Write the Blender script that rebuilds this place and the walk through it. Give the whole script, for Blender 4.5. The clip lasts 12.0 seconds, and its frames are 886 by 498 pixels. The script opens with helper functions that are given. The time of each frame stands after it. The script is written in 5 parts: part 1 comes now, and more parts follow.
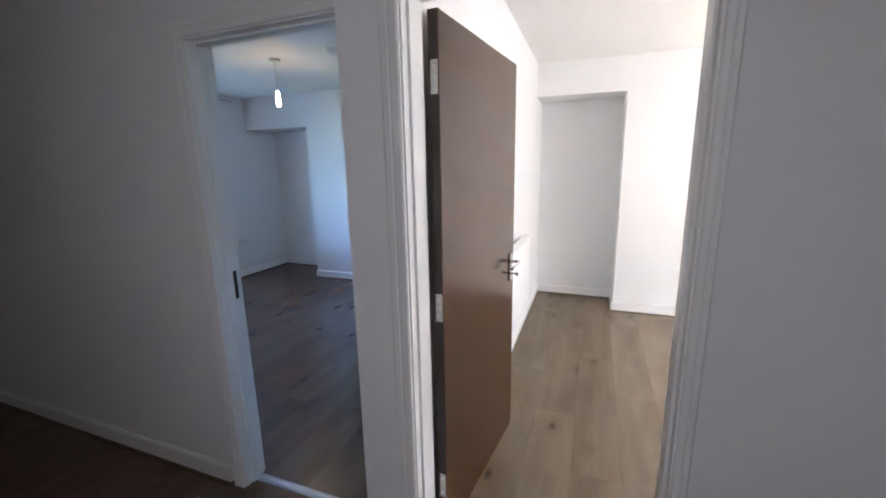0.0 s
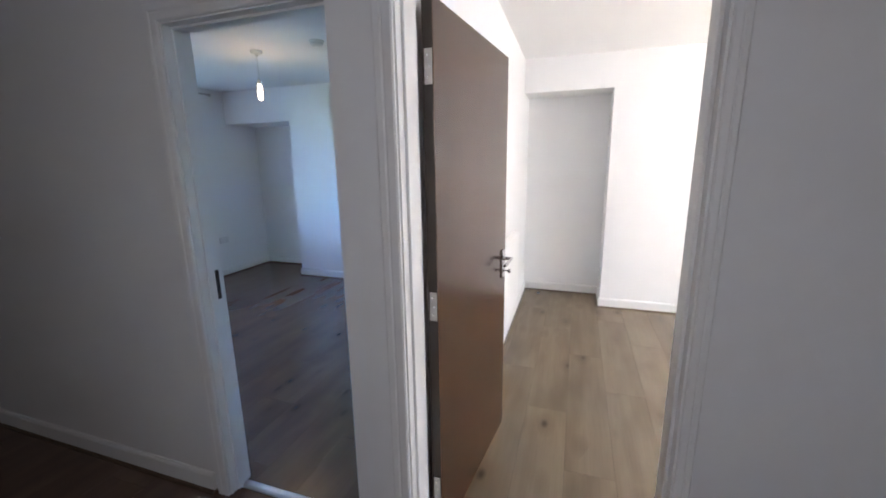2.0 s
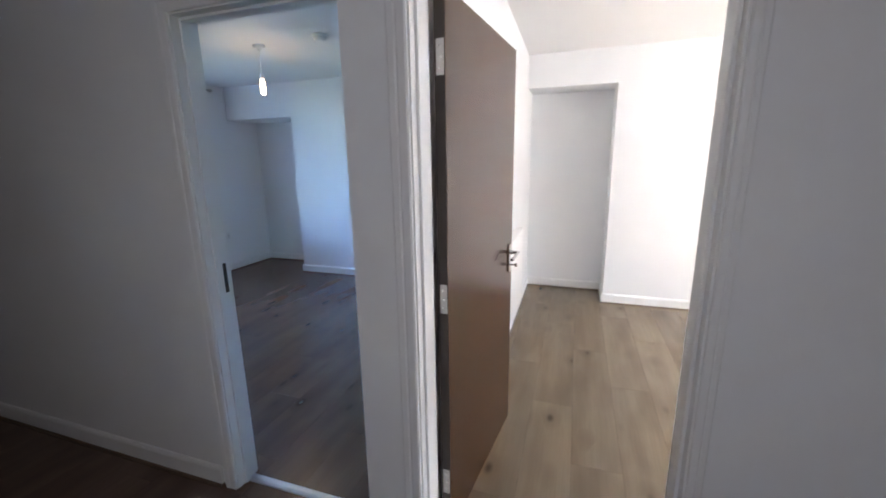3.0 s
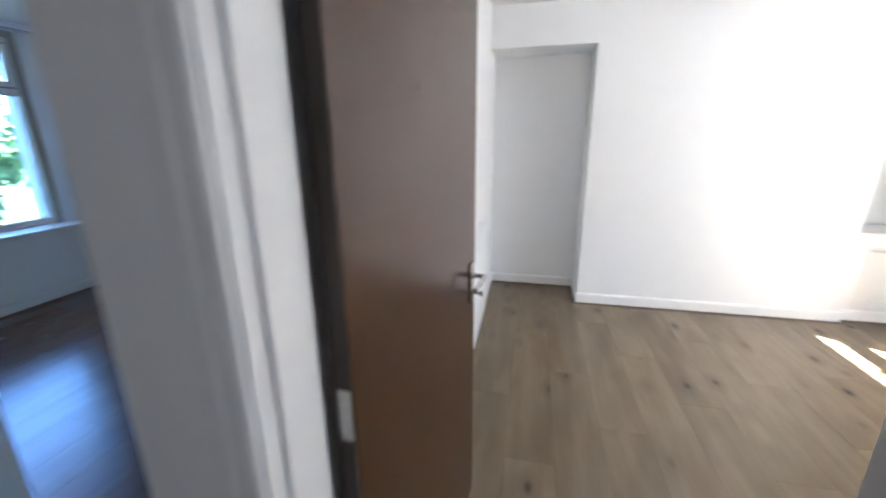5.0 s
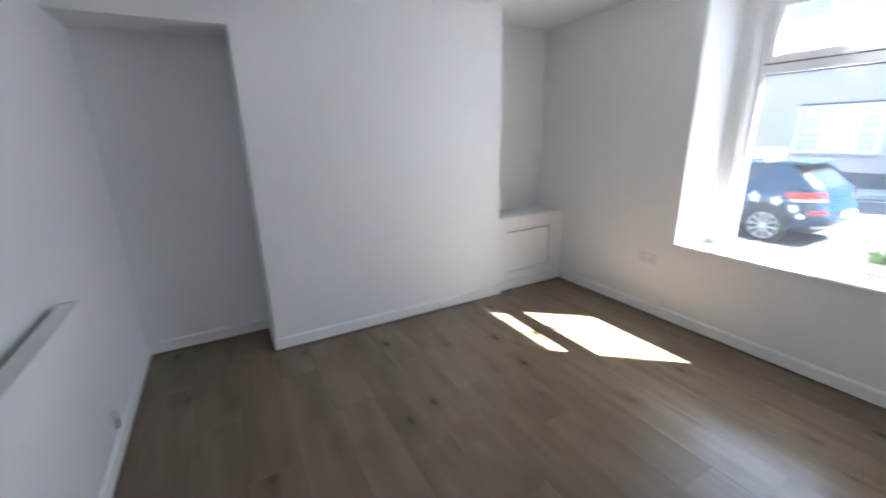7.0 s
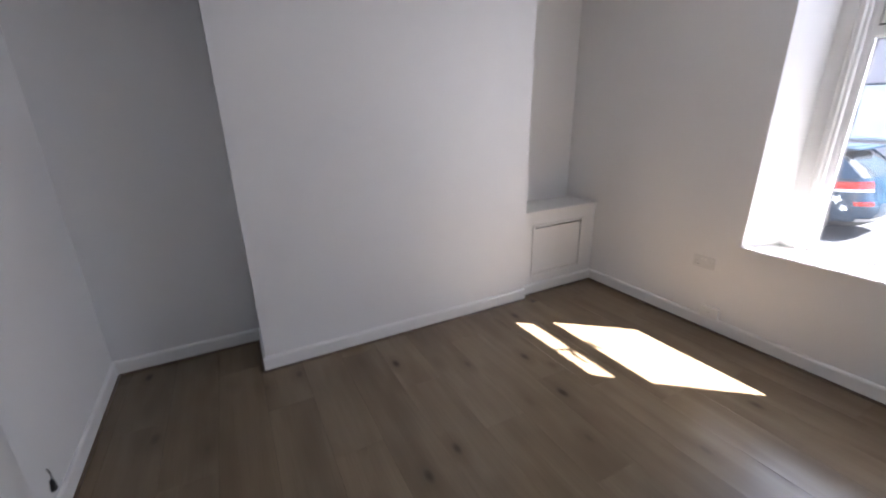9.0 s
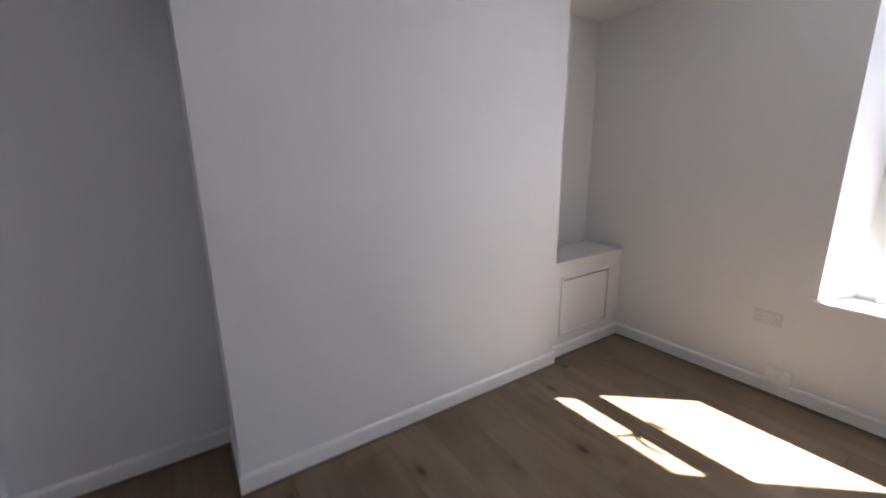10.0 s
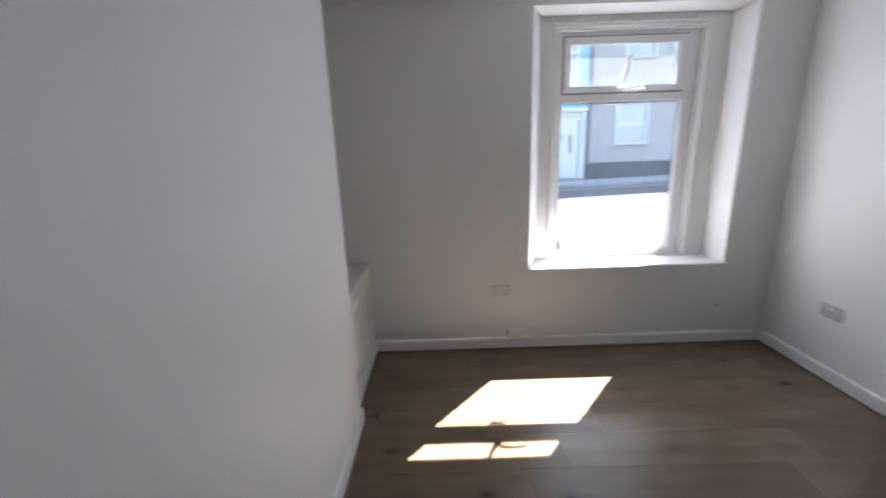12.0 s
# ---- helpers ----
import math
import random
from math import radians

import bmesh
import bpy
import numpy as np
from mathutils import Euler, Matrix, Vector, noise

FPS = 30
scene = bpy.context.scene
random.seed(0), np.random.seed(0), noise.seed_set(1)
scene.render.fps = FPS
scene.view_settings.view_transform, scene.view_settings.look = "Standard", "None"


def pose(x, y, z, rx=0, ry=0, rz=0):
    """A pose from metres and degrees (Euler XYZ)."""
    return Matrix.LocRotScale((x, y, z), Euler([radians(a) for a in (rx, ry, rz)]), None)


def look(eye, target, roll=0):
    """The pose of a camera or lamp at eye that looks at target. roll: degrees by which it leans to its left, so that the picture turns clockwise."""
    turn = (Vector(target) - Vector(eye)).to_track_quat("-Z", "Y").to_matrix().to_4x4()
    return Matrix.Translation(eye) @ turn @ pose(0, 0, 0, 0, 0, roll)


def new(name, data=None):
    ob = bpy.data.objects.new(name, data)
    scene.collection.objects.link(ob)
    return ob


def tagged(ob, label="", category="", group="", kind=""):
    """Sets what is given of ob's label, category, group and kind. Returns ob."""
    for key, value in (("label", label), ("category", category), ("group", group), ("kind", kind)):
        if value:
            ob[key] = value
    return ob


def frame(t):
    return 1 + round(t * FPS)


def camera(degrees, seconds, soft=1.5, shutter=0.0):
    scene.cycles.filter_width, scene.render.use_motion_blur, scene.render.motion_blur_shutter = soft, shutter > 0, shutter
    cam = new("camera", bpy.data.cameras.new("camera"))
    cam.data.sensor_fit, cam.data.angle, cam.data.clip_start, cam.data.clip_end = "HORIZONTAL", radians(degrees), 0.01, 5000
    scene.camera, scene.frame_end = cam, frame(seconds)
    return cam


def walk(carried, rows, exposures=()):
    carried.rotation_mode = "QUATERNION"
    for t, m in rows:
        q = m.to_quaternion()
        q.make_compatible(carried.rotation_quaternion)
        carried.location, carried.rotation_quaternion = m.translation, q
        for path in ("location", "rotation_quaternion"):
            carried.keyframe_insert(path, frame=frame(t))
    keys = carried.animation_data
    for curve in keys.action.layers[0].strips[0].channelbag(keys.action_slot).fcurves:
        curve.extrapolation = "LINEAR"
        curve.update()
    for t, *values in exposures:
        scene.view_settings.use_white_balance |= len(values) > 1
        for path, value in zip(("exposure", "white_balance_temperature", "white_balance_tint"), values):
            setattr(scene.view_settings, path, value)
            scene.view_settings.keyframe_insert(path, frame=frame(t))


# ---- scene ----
cam = camera(96.3, 12.0, soft=1.8, shutter=0.5)
PATH = [
    (0, (0.053, 0.019, 1.51), (-0.647, 1.847, 1.101), -1.1),
    (0.5, (0.012, 0.031, 1.504), (-0.652, 1.865, 1.061), -1.0),
    (1, (0.008, 0.043, 1.497), (-0.609, 1.892, 1.052), -1.2),
    (1.5, (0.0, 0.045, 1.503), (-0.621, 1.897, 1.077), -1.1),
    (2, (0.005, 0.05, 1.499), (-0.621, 1.902, 1.076), -0.9),
    (2.5, (0.008, 0.014, 1.506), (-0.603, 1.87, 1.078), -0.9),
    (2.7, (-0.002, 0.018, 1.497), (-0.609, 1.874, 1.066), -0.9),
    (4.3, (-0.155, 0.371, 1.457), (-0.915, 2.164, 1.003), -0.7),
    (4.5, (-0.154, 0.464, 1.457), (-0.898, 2.263, 0.998), -0.5),
    (5, (-0.146, 0.745, 1.485), (-0.577, 2.62, 0.939), -0.6),
    (5.5, (-0.138, 1.065, 1.512), (-0.183, 2.966, 0.892), -1.0),
    (6, (-0.008, 1.239, 1.482), (0.191, 3.127, 0.853), -1.3),
    (6.5, (0.112, 1.364, 1.514), (0.622, 3.21, 0.937), -1.4),
    (7, (0.134, 1.409, 1.521), (1.046, 3.099, 0.961), -1.4),
    (7.2, (0.140, 1.395, 1.513), (1.174, 3.009, 0.941), -1.4),
    (8.8, (0.226, 1.796, 1.488), (1.139, 3.453, 0.839), -0.9),
    (9, (0.28, 1.914, 1.499), (1.165, 3.59, 0.86), -1.1),
    (9.5, (0.291, 2.237, 1.485), (1.23, 3.91, 0.919), -0.5),
    (10, (0.227, 2.561, 1.48), (1.295, 4.189, 1.022), -0.8),
    (10.5, (0.236, 2.982, 1.543), (1.549, 4.425, 1.103), -1.6),
    (11, (0.21, 3.285, 1.563), (1.776, 4.45, 1.124), -2.2),
    (11.5, (0.179, 3.563, 1.571), (2.017, 4.211, 1.121), -2.3),
    (12, (0.286, 3.798, 1.562), (2.223, 3.802, 1.063), -1.9),
]
EXPOSURES = [
    (0.0, 5.86, 6850, 15.0), (4.3, 5.92, 6750, 14.0), (5.0, 5.52, 6450, 11.0), (5.5, 5.20, 6150, 9.0), (6.5, 4.50, 5950, 8.0),
    (7.2, 4.12, 6020, 13.0), (9.0, 3.93, 6350, 18.0), (10.5, 3.70, 6400, 18.0), (12.0, 3.45, 6250, 15.0)]
walk(cam, [(t, look(eye, target, roll)) for t, eye, target, roll in PATH], EXPOSURES)

# ---- world, sun, window light ----
SUN_WAY = Vector((-1.0, 0.855, -1.525)).normalized()
world = bpy.data.worlds.new("world")
scene.world = world
world.use_nodes = True
wn = world.node_tree.nodes
sky = wn.new("ShaderNodeTexSky")
sky.sky_type = 'NISHITA'
sky.sun_disc = False
sky.sun_elevation = math.asin(-SUN_WAY.z)
sky.sun_rotation = math.atan2(-SUN_WAY.x, -SUN_WAY.y)
wn["Background"].inputs["Strength"].default_value = 0.12
world.node_tree.links.new(sky.outputs[0], wn["Background"].inputs["Color"])

sun = new("sun", bpy.data.lights.new("sun", 'SUN'))
sun.data.energy = 5.0
sun.data.angle = radians(0.5)
sun.data.color = (1.0, 0.975, 0.955)
sun.rotation_mode = 'QUATERNION'
sun.rotation_quaternion = SUN_WAY.to_track_quat("-Z", "Y")


def window_light(name, eye, target, w, h, watts, colour):
    lamp = new(name, bpy.data.lights.new(name, 'AREA'))
    lamp.data.shape, lamp.data.size, lamp.data.size_y = 'RECTANGLE', w, h
    lamp.data.energy, lamp.data.color = watts, colour
    lamp.matrix_world = look(eye, target)
    return lamp


# the blue sky through the upper half of the front window, the sunlit street through the lower half
window_light("sky_light_front", (3.47, 2.45, 1.86), (0.0, 2.45, 0.6), 0.80, 0.80, 0.78, (0.60, 0.75, 1.0))
window_light("street_light_front", (3.47, 2.45, 1.06), (0.0, 2.45, 2.1), 0.80, 0.72, 0.72, (1.0, 0.97, 0.94))
window_light("sky_light_back", (-4.93, 2.98, 1.5), (0.0, 2.98, 1.0), 0.95, 1.5, 0.27, (0.50, 0.61, 1.0))
# fill lamp added to brighten the hall; no such source is known there
window_light("fill_light_hall", (-0.15, -1.135, 1.52), (-0.15, 1.0, 1.40), 1.05, 1.0, 0.145, (0.93, 0.93, 1.0))

# ---- materials ----


def material(name):
    m = bpy.data.materials.new(name)
    m.use_nodes = True
    return m, m.node_tree.nodes, m.node_tree.links, m.node_tree.nodes["Principled BSDF"]


def mixed(nodes, links, fac, a, b):
    mix = nodes.new("ShaderNodeMix")
    mix.data_type = 'RGBA'
    for sock, v in ((mix.inputs[0], fac), (mix.inputs[6], a), (mix.inputs[7], b)):
        if isinstance(v, (tuple, list)):
            sock.default_value = (*v, 1.0)
        elif isinstance(v, (int, float)):
            sock.default_value = v
        else:
            links.new(v, sock)
    return mix.outputs[2]


def noise_at(nodes, links, coords, scale, detail=4.0, rough=0.55, stretch=None):
    tex = nodes.new("ShaderNodeTexNoise")
    tex.inputs["Scale"].default_value = scale
    tex.inputs["Detail"].default_value = detail
    tex.inputs["Roughness"].default_value = rough
    if stretch:
        mp = nodes.new("ShaderNodeMapping")
        mp.inputs["Scale"].default_value = stretch
        links.new(coords, mp.inputs["Vector"])
        coords = mp.outputs[0]
    links.new(coords, tex.inputs["Vector"])
    return tex.outputs["Fac"]


def ramp(nodes, links, fac, lo, hi):
    r = nodes.new("ShaderNodeMapRange")
    r.inputs["From Min"].default_value, r.inputs["From Max"].default_value = lo, hi
    links.new(fac, r.inputs["Value"])
    return r.outputs[0]


def bump(nodes, links, bsdf, height, strength, distance):
    b = nodes.new("ShaderNodeBump")
    b.inputs["Strength"].default_value, b.inputs["Distance"].default_value = strength, distance
    links.new(height, b.inputs["Height"])
    links.new(b.outputs[0], bsdf.inputs["Normal"])


def surface(name, colour, other, rough, scale=3.0, fine=60.0, relief=0.002, metal=0.0, strength=0.35, sheen=0.5):
    """Plain surface with a slow and a fine variation of colour, gloss and relief."""
    m, n, l, bsdf = material(name)
    pos = n.new("ShaderNodeNewGeometry").outputs["Position"]
    slow = noise_at(n, l, pos, scale)
    quick = noise_at(n, l, pos, fine, 3.0)
    col = mixed(n, l, ramp(n, l, slow, 0.3, 0.7), colour, other)
    col = mixed(n, l, ramp(n, l, quick, 0.2, 0.8), col, tuple(0.5 * (a + b) for a, b in zip(colour, other)))
    l.new(col, bsdf.inputs["Base Color"])
    rr = n.new("ShaderNodeMapRange")
    rr.inputs["To Min"].default_value, rr.inputs["To Max"].default_value = max(0.03, rough - 0.08), min(1.0, rough + 0.08)
    l.new(slow, rr.inputs["Value"])
    l.new(rr.outputs[0], bsdf.inputs["Roughness"])
    bsdf.inputs["Metallic"].default_value = metal
    bsdf.inputs["Specular IOR Level"].default_value = sheen
    if relief:
        h = n.new("ShaderNodeMath")
        h.operation = 'MULTIPLY_ADD'
        l.new(slow, h.inputs[0])
        h.inputs[1].default_value = 3.0
        l.new(quick, h.inputs[2])
        bump(n, l, bsdf, h.outputs[0], strength, relief)
    return m


def wood_floor(name, tone):
    """Oak laminate: boards along y, a tint of their own, grain, cloudy patches and dark knots."""
    m, n, l, bsdf = material(name)
    pos = n.new("ShaderNodeNewGeometry").outputs["Position"]
    rnd = n.new("ShaderNodeObjectInfo").outputs["Random"]
    shift = n.new("ShaderNodeVectorMath")
    shift.operation = 'MULTIPLY_ADD'
    cmb = n.new("ShaderNodeCombineXYZ")
    for i in range(3):
        l.new(rnd, cmb.inputs[i])
    l.new(cmb.outputs[0], shift.inputs[0])
    shift.inputs[1].default_value = (31.0, 47.0, 13.0)
    l.new(pos, shift.inputs[2])
    at = shift.outputs[0]
    streak = noise_at(n, l, at, 1.0, 3.0, 0.5, (15.0, 0.9, 6.0))
    cloud = noise_at(n, l, at, 1.0, 2.0, 0.5, (5.0, 1.5, 3.0))
    grain = noise_at(n, l, at, 1.0, 2.0, 0.5, (150.0, 4.5, 40.0))
    col = mixed(n, l, ramp(n, l, streak, 0.25, 0.75), (0.160, 0.116, 0.070), (0.198, 0.147, 0.091))
    col = mixed(n, l, ramp(n, l, cloud, 0.42, 0.84), col, (0.112, 0.078, 0.045))
    col = mixed(n, l, ramp(n, l, grain, 0.50, 1.70), col, (0.110, 0.080, 0.048))
    # knots: small dark ovals, each with a dim halo along the grain
    flat = n.new("ShaderNodeMapping")
    flat.inputs["Scale"].default_value = (6.2, 3.2, 0.0)
    l.new(at, flat.inputs["Vector"])
    cell = n.new("ShaderNodeTexVoronoi")
    cell.inputs["Scale"].default_value = 1.0
    l.new(flat.outputs[0], cell.inputs["Vector"])
    pick = n.new("ShaderNodeSeparateColor")
    l.new(cell.outputs["Color"], pick.inputs[0])
    for near, far, weight, shade in ((0.05, 0.42, 0.60, (0.098, 0.069, 0.041)), (0.05, 0.165, 0.80, (0.045, 0.030, 0.019))):
        some = n.new("ShaderNodeMath")
        some.operation = 'MULTIPLY'
        l.new(ramp(n, l, pick.outputs[0], 0.35, 0.60), some.inputs[0])
        l.new(ramp(n, l, cell.outputs["Distance"], far, near), some.inputs[1])
        part_of = n.new("ShaderNodeMath")
        part_of.operation = 'MULTIPLY'
        l.new(some.outputs[0], part_of.inputs[0])
        part_of.inputs[1].default_value = weight
        col = mixed(n, l, part_of.outputs[0], col, shade)
    tint = n.new("ShaderNodeMapRange")
    tint.inputs["To Min"].default_value, tint.inputs["To Max"].default_value = 0.95, 1.05
    l.new(rnd, tint.inputs["Value"])
    mul = n.new("ShaderNodeVectorMath")
    mul.operation = 'SCALE'
    l.new(col, mul.inputs[0])
    l.new(tint.outputs[0], mul.inputs["Scale"])
    toned = n.new("ShaderNodeVectorMath")
    toned.operation = 'MULTIPLY'
    l.new(mul.outputs[0], toned.inputs[0])
    toned.inputs[1].default_value = tone
    l.new(toned.outputs[0], bsdf.inputs["Base Color"])
    rr = n.new("ShaderNodeMapRange")
    rr.inputs["To Min"].default_value, rr.inputs["To Max"].default_value = 0.205, 0.262
    l.new(cloud, rr.inputs["Value"])
    l.new(rr.outputs[0], bsdf.inputs["Roughness"])
    bump(n, l, bsdf, grain, 0.05, 0.0008)
    return m


def wood_veneer(name, dark, light, gloss, axis=(70.0, 70.0, 1.6), sheen=0.5, marks=()):
    m, n, l, bsdf = material(name)
    bsdf.inputs["Specular IOR Level"].default_value = sheen
    pos = n.new("ShaderNodeNewGeometry").outputs["Position"]
    grain = noise_at(n, l, pos, 1.0, 6.0, 0.6, axis)
    slow = noise_at(n, l, pos, 2.2, 3.0)
    scuff = noise_at(n, l, pos, 14.0, 5.0, 0.7)
    col = mixed(n, l, ramp(n, l, grain, 0.15, 0.85), dark, light)
    col = mixed(n, l, ramp(n, l, slow, 0.25, 0.75), col, tuple(0.55 * a + 0.45 * b for a, b in zip(dark, light)))
    col = mixed(n, l, ramp(n, l, scuff, 0.80, 0.92), col, tuple(1.35 * c for c in light))
    for centre, radius in marks:
        # a pale hand smudge of its own shape
        far = n.new("ShaderNodeVectorMath")
        far.operation = 'DISTANCE'
        l.new(pos, far.inputs[0])
        far.inputs[1].default_value = centre
        both = n.new("ShaderNodeMath")
        both.operation = 'MULTIPLY'
        l.new(ramp(n, l, far.outputs["Value"], radius, radius * 0.2), both.inputs[0])
        l.new(ramp(n, l, noise_at(n, l, pos, 55.0, 3.0), 0.42, 0.72), both.inputs[1])
        col = mixed(n, l, both.outputs[0], col, (0.115, 0.095, 0.080))
    l.new(col, bsdf.inputs["Base Color"])
    rr = n.new("ShaderNodeMapRange")
    rr.inputs["To Min"].default_value, rr.inputs["To Max"].default_value = gloss - 0.03, gloss + 0.05
    l.new(slow, rr.inputs["Value"])
    l.new(rr.outputs[0], bsdf.inputs["Roughness"])
    bump(n, l, bsdf, grain, 0.04, 0.0005)
    return m


def glass_pane(name, dust, tint=(0.70, 0.72, 0.72)):
    """Clear pane: transparent, with Fresnel gloss and a thin film of dust."""
    m, n, l, bsdf = material(name)
    n.remove(bsdf)
    clear, gloss, film = n.new("ShaderNodeBsdfTransparent"), n.new("ShaderNodeBsdfGlossy"), n.new("ShaderNodeBsdfTranslucent")
    clear.inputs["Color"].default_value = (*tint, 1)
    gloss.inputs["Roughness"].default_value = 0.02
    film.inputs["Color"].default_value = (0.85, 0.85, 0.85, 1)
    fres = n.new("ShaderNodeFresnel")
    fres.inputs["IOR"].default_value = 1.45
    a, b = n.new("ShaderNodeMixShader"), n.new("ShaderNodeMixShader")
    l.new(fres.outputs[0], a.inputs[0])
    l.new(clear.outputs[0], a.inputs[1])
    l.new(gloss.outputs[0], a.inputs[2])
    pos = n.new("ShaderNodeNewGeometry").outputs["Position"]
    d = n.new("ShaderNodeMapRange")
    d.inputs["To Min"].default_value, d.inputs["To Max"].default_value = dust * 0.6, dust * 1.4
    l.new(noise_at(n, l, pos, 6.0), d.inputs["Value"])
    l.new(d.outputs[0], b.inputs[0])
    l.new(a.outputs[0], b.inputs[1])
    l.new(film.outputs[0], b.inputs[2])
    l.new(b.outputs[0], n["Material Output"].inputs["Surface"])
    return m


def glowing(name, colour, power):
    m, n, l, bsdf = material(name)
    bsdf.inputs["Base Color"].default_value = (*colour, 1)
    bsdf.inputs["Emission Color"].default_value = (*colour, 1)
    bsdf.inputs["Emission Strength"].default_value = power
    return m


def leafy(name, dark, light):
    m, n, l, bsdf = material(name)
    rnd = n.new("ShaderNodeNewGeometry").outputs["Random Per Island"]
    l.new(mixed(n, l, rnd, dark, light), bsdf.inputs["Base Color"])
    bsdf.inputs["Roughness"].default_value = 0.55
    bsdf.inputs["Subsurface Weight"].default_value = 0.0
    return m


PAINT = surface("wall_paint", (0.79, 0.79, 0.785), (0.76, 0.76, 0.757), 0.52, 1.6, 90.0, 0.0010, strength=0.08)
CEIL = surface("ceiling_paint", (0.79, 0.79, 0.785), (0.76, 0.76, 0.755), 0.70, 1.2, 70.0, 0.0015, strength=0.25)
GLOSS = surface("white_gloss_paint", (0.80, 0.80, 0.79), (0.76, 0.755, 0.74), 0.37, 5.0, 120.0, 0.0008, strength=0.2)
UPVC = surface("white_upvc", (0.86, 0.86, 0.86), (0.83, 0.83, 0.84), 0.36, 8.0, 200.0, 0.0)
PLASTIC = surface("white_plastic", (0.80, 0.80, 0.78), (0.77, 0.77, 0.75), 0.36, 30.0, 300.0, 0.0)
GREYPLASTIC = surface("socket_plastic", (0.70, 0.70, 0.69), (0.67, 0.67, 0.665), 0.40, 30.0, 300.0, 0.0)
# white plate's shade in glancing light, put into a darker grey
SOCKET_SHADED = surface("shaded_socket_plastic", (0.50, 0.50, 0.50), (0.46, 0.46, 0.465), 0.40, 30.0, 300.0, 0.0)
SLOTGREY = surface("shaded_slot_plastic", (0.20, 0.20, 0.20), (0.26, 0.26, 0.26), 0.6, 30.0, 300.0, 0.0)
RAD = surface("radiator_enamel", (0.80, 0.80, 0.78), (0.77, 0.77, 0.755), 0.36, 4.0, 150.0, 0.0)
OAK = wood_floor("oak_laminate", (1.0, 1.0, 1.0))
# oak again, with the dimness of back room and hall in its tone
OAK_DIMMED = wood_floor("dimmed_oak_laminate", (0.74, 0.60, 0.68))
SUBFLOOR = surface("dark_underlay", (0.035, 0.026, 0.02), (0.05, 0.038, 0.03), 0.8)
BEAD = wood_veneer("oak_beading", (0.085, 0.055, 0.035), (0.16, 0.11, 0.075), 0.4, (3.0, 3.0, 60.0))
DOORWOOD = wood_veneer("door_veneer", (0.041, 0.0135, 0.0040), (0.063, 0.0210, 0.0062), 0.21, sheen=0.5, marks=(((-0.4003, 1.628, 1.584), 0.030), ((-0.3950, 1.675, 1.561), 0.016)))
# dark edge wood, darkened further for the shade on the hinge edge
DOOREDGE_SHADED = wood_veneer("shaded_door_lipping", (0.020, 0.012, 0.008), (0.036, 0.022, 0.014), 0.45)
CHROME = surface("polished_chrome", (0.62, 0.62, 0.62), (0.55, 0.55, 0.56), 0.16, 40.0, 300.0, 0.0, metal=1.0)
STEEL = surface("satin_steel", (0.55, 0.54, 0.52), (0.46, 0.45, 0.43), 0.38, 60.0, 400.0, 0.0, metal=1.0)
ALU = surface("aluminium_strip", (0.70, 0.70, 0.70), (0.60, 0.60, 0.60), 0.35, 30.0, 300.0, 0.0, metal=1.0)
BRONZE = surface("dark_bronze", (0.05, 0.04, 0.032), (0.075, 0.06, 0.05), 0.45, 40.0, 300.0, 0.0, metal=0.7)
BLACK = surface("black_rubber", (0.012, 0.012, 0.012), (0.022, 0.022, 0.022), 0.55, 20.0, 200.0, 0.0)
GASKET_AND_GAP = surface("grey_gasket_and_gap_shade", (0.10, 0.10, 0.105), (0.13, 0.13, 0.135), 0.6, 20.0, 200.0, 0.0)
GLASS = glass_pane("window_glass", 0.004)
# blue of the daylight at the back is put into this pane's tint
GLASS_SKYLIGHT = glass_pane("skylight_tinted_glass", 0.002, (0.56, 0.72, 0.88))
GLASS_DUSTY = glass_pane("dusty_window_glass", 0.020)
BULB = glowing("lit_bulb", (1.0, 0.80, 0.52), 0.5)
CURTAIN = surface("curtained_glass", (0.34, 0.37, 0.40), (0.66, 0.66, 0.66), 0.08, 1.5, 40.0, 0.0, sheen=0.8)
# glossy white for the large middle pane of the wide window
WHITE_PANE = surface("white_glossy_pane", (0.74, 0.74, 0.74), (0.68, 0.68, 0.69), 0.10, 1.5, 40.0, 0.0, sheen=0.8)
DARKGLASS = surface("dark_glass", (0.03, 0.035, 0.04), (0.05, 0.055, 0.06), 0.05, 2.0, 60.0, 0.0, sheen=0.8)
ASPHALT = surface("asphalt", (0.085, 0.085, 0.09), (0.12, 0.12, 0.122), 0.85, 0.6, 90.0, 0.006)
PAVING = surface("concrete_paving", (0.40, 0.39, 0.37), (0.48, 0.47, 0.45), 0.8, 1.2, 70.0, 0.004)
KERB = surface("kerb_stone", (0.28, 0.28, 0.27), (0.36, 0.355, 0.34), 0.8, 3.0, 80.0, 0.003)
EARTH = surface("garden_soil_and_grass", (0.06, 0.085, 0.03), (0.11, 0.12, 0.05), 0.95, 0.8, 12.0, 0.02)
RENDER_GREY = surface("grey_render", (0.43, 0.39, 0.37), (0.48, 0.44, 0.42), 0.85, 0.7, 60.0, 0.004)
RENDER_BLUE = surface("pale_blue_render", (0.30, 0.52, 0.60), (0.35, 0.56, 0.64), 0.85, 0.7, 60.0, 0.004)
RENDER_LILAC = surface("lilac_grey_render", (0.44, 0.36, 0.36), (0.48, 0.40, 0.40), 0.85, 0.7, 60.0, 0.004)
RENDER_STONE = surface("weathered_render", (0.36, 0.34, 0.31), (0.42, 0.40, 0.37), 0.85, 0.7, 60.0, 0.004)
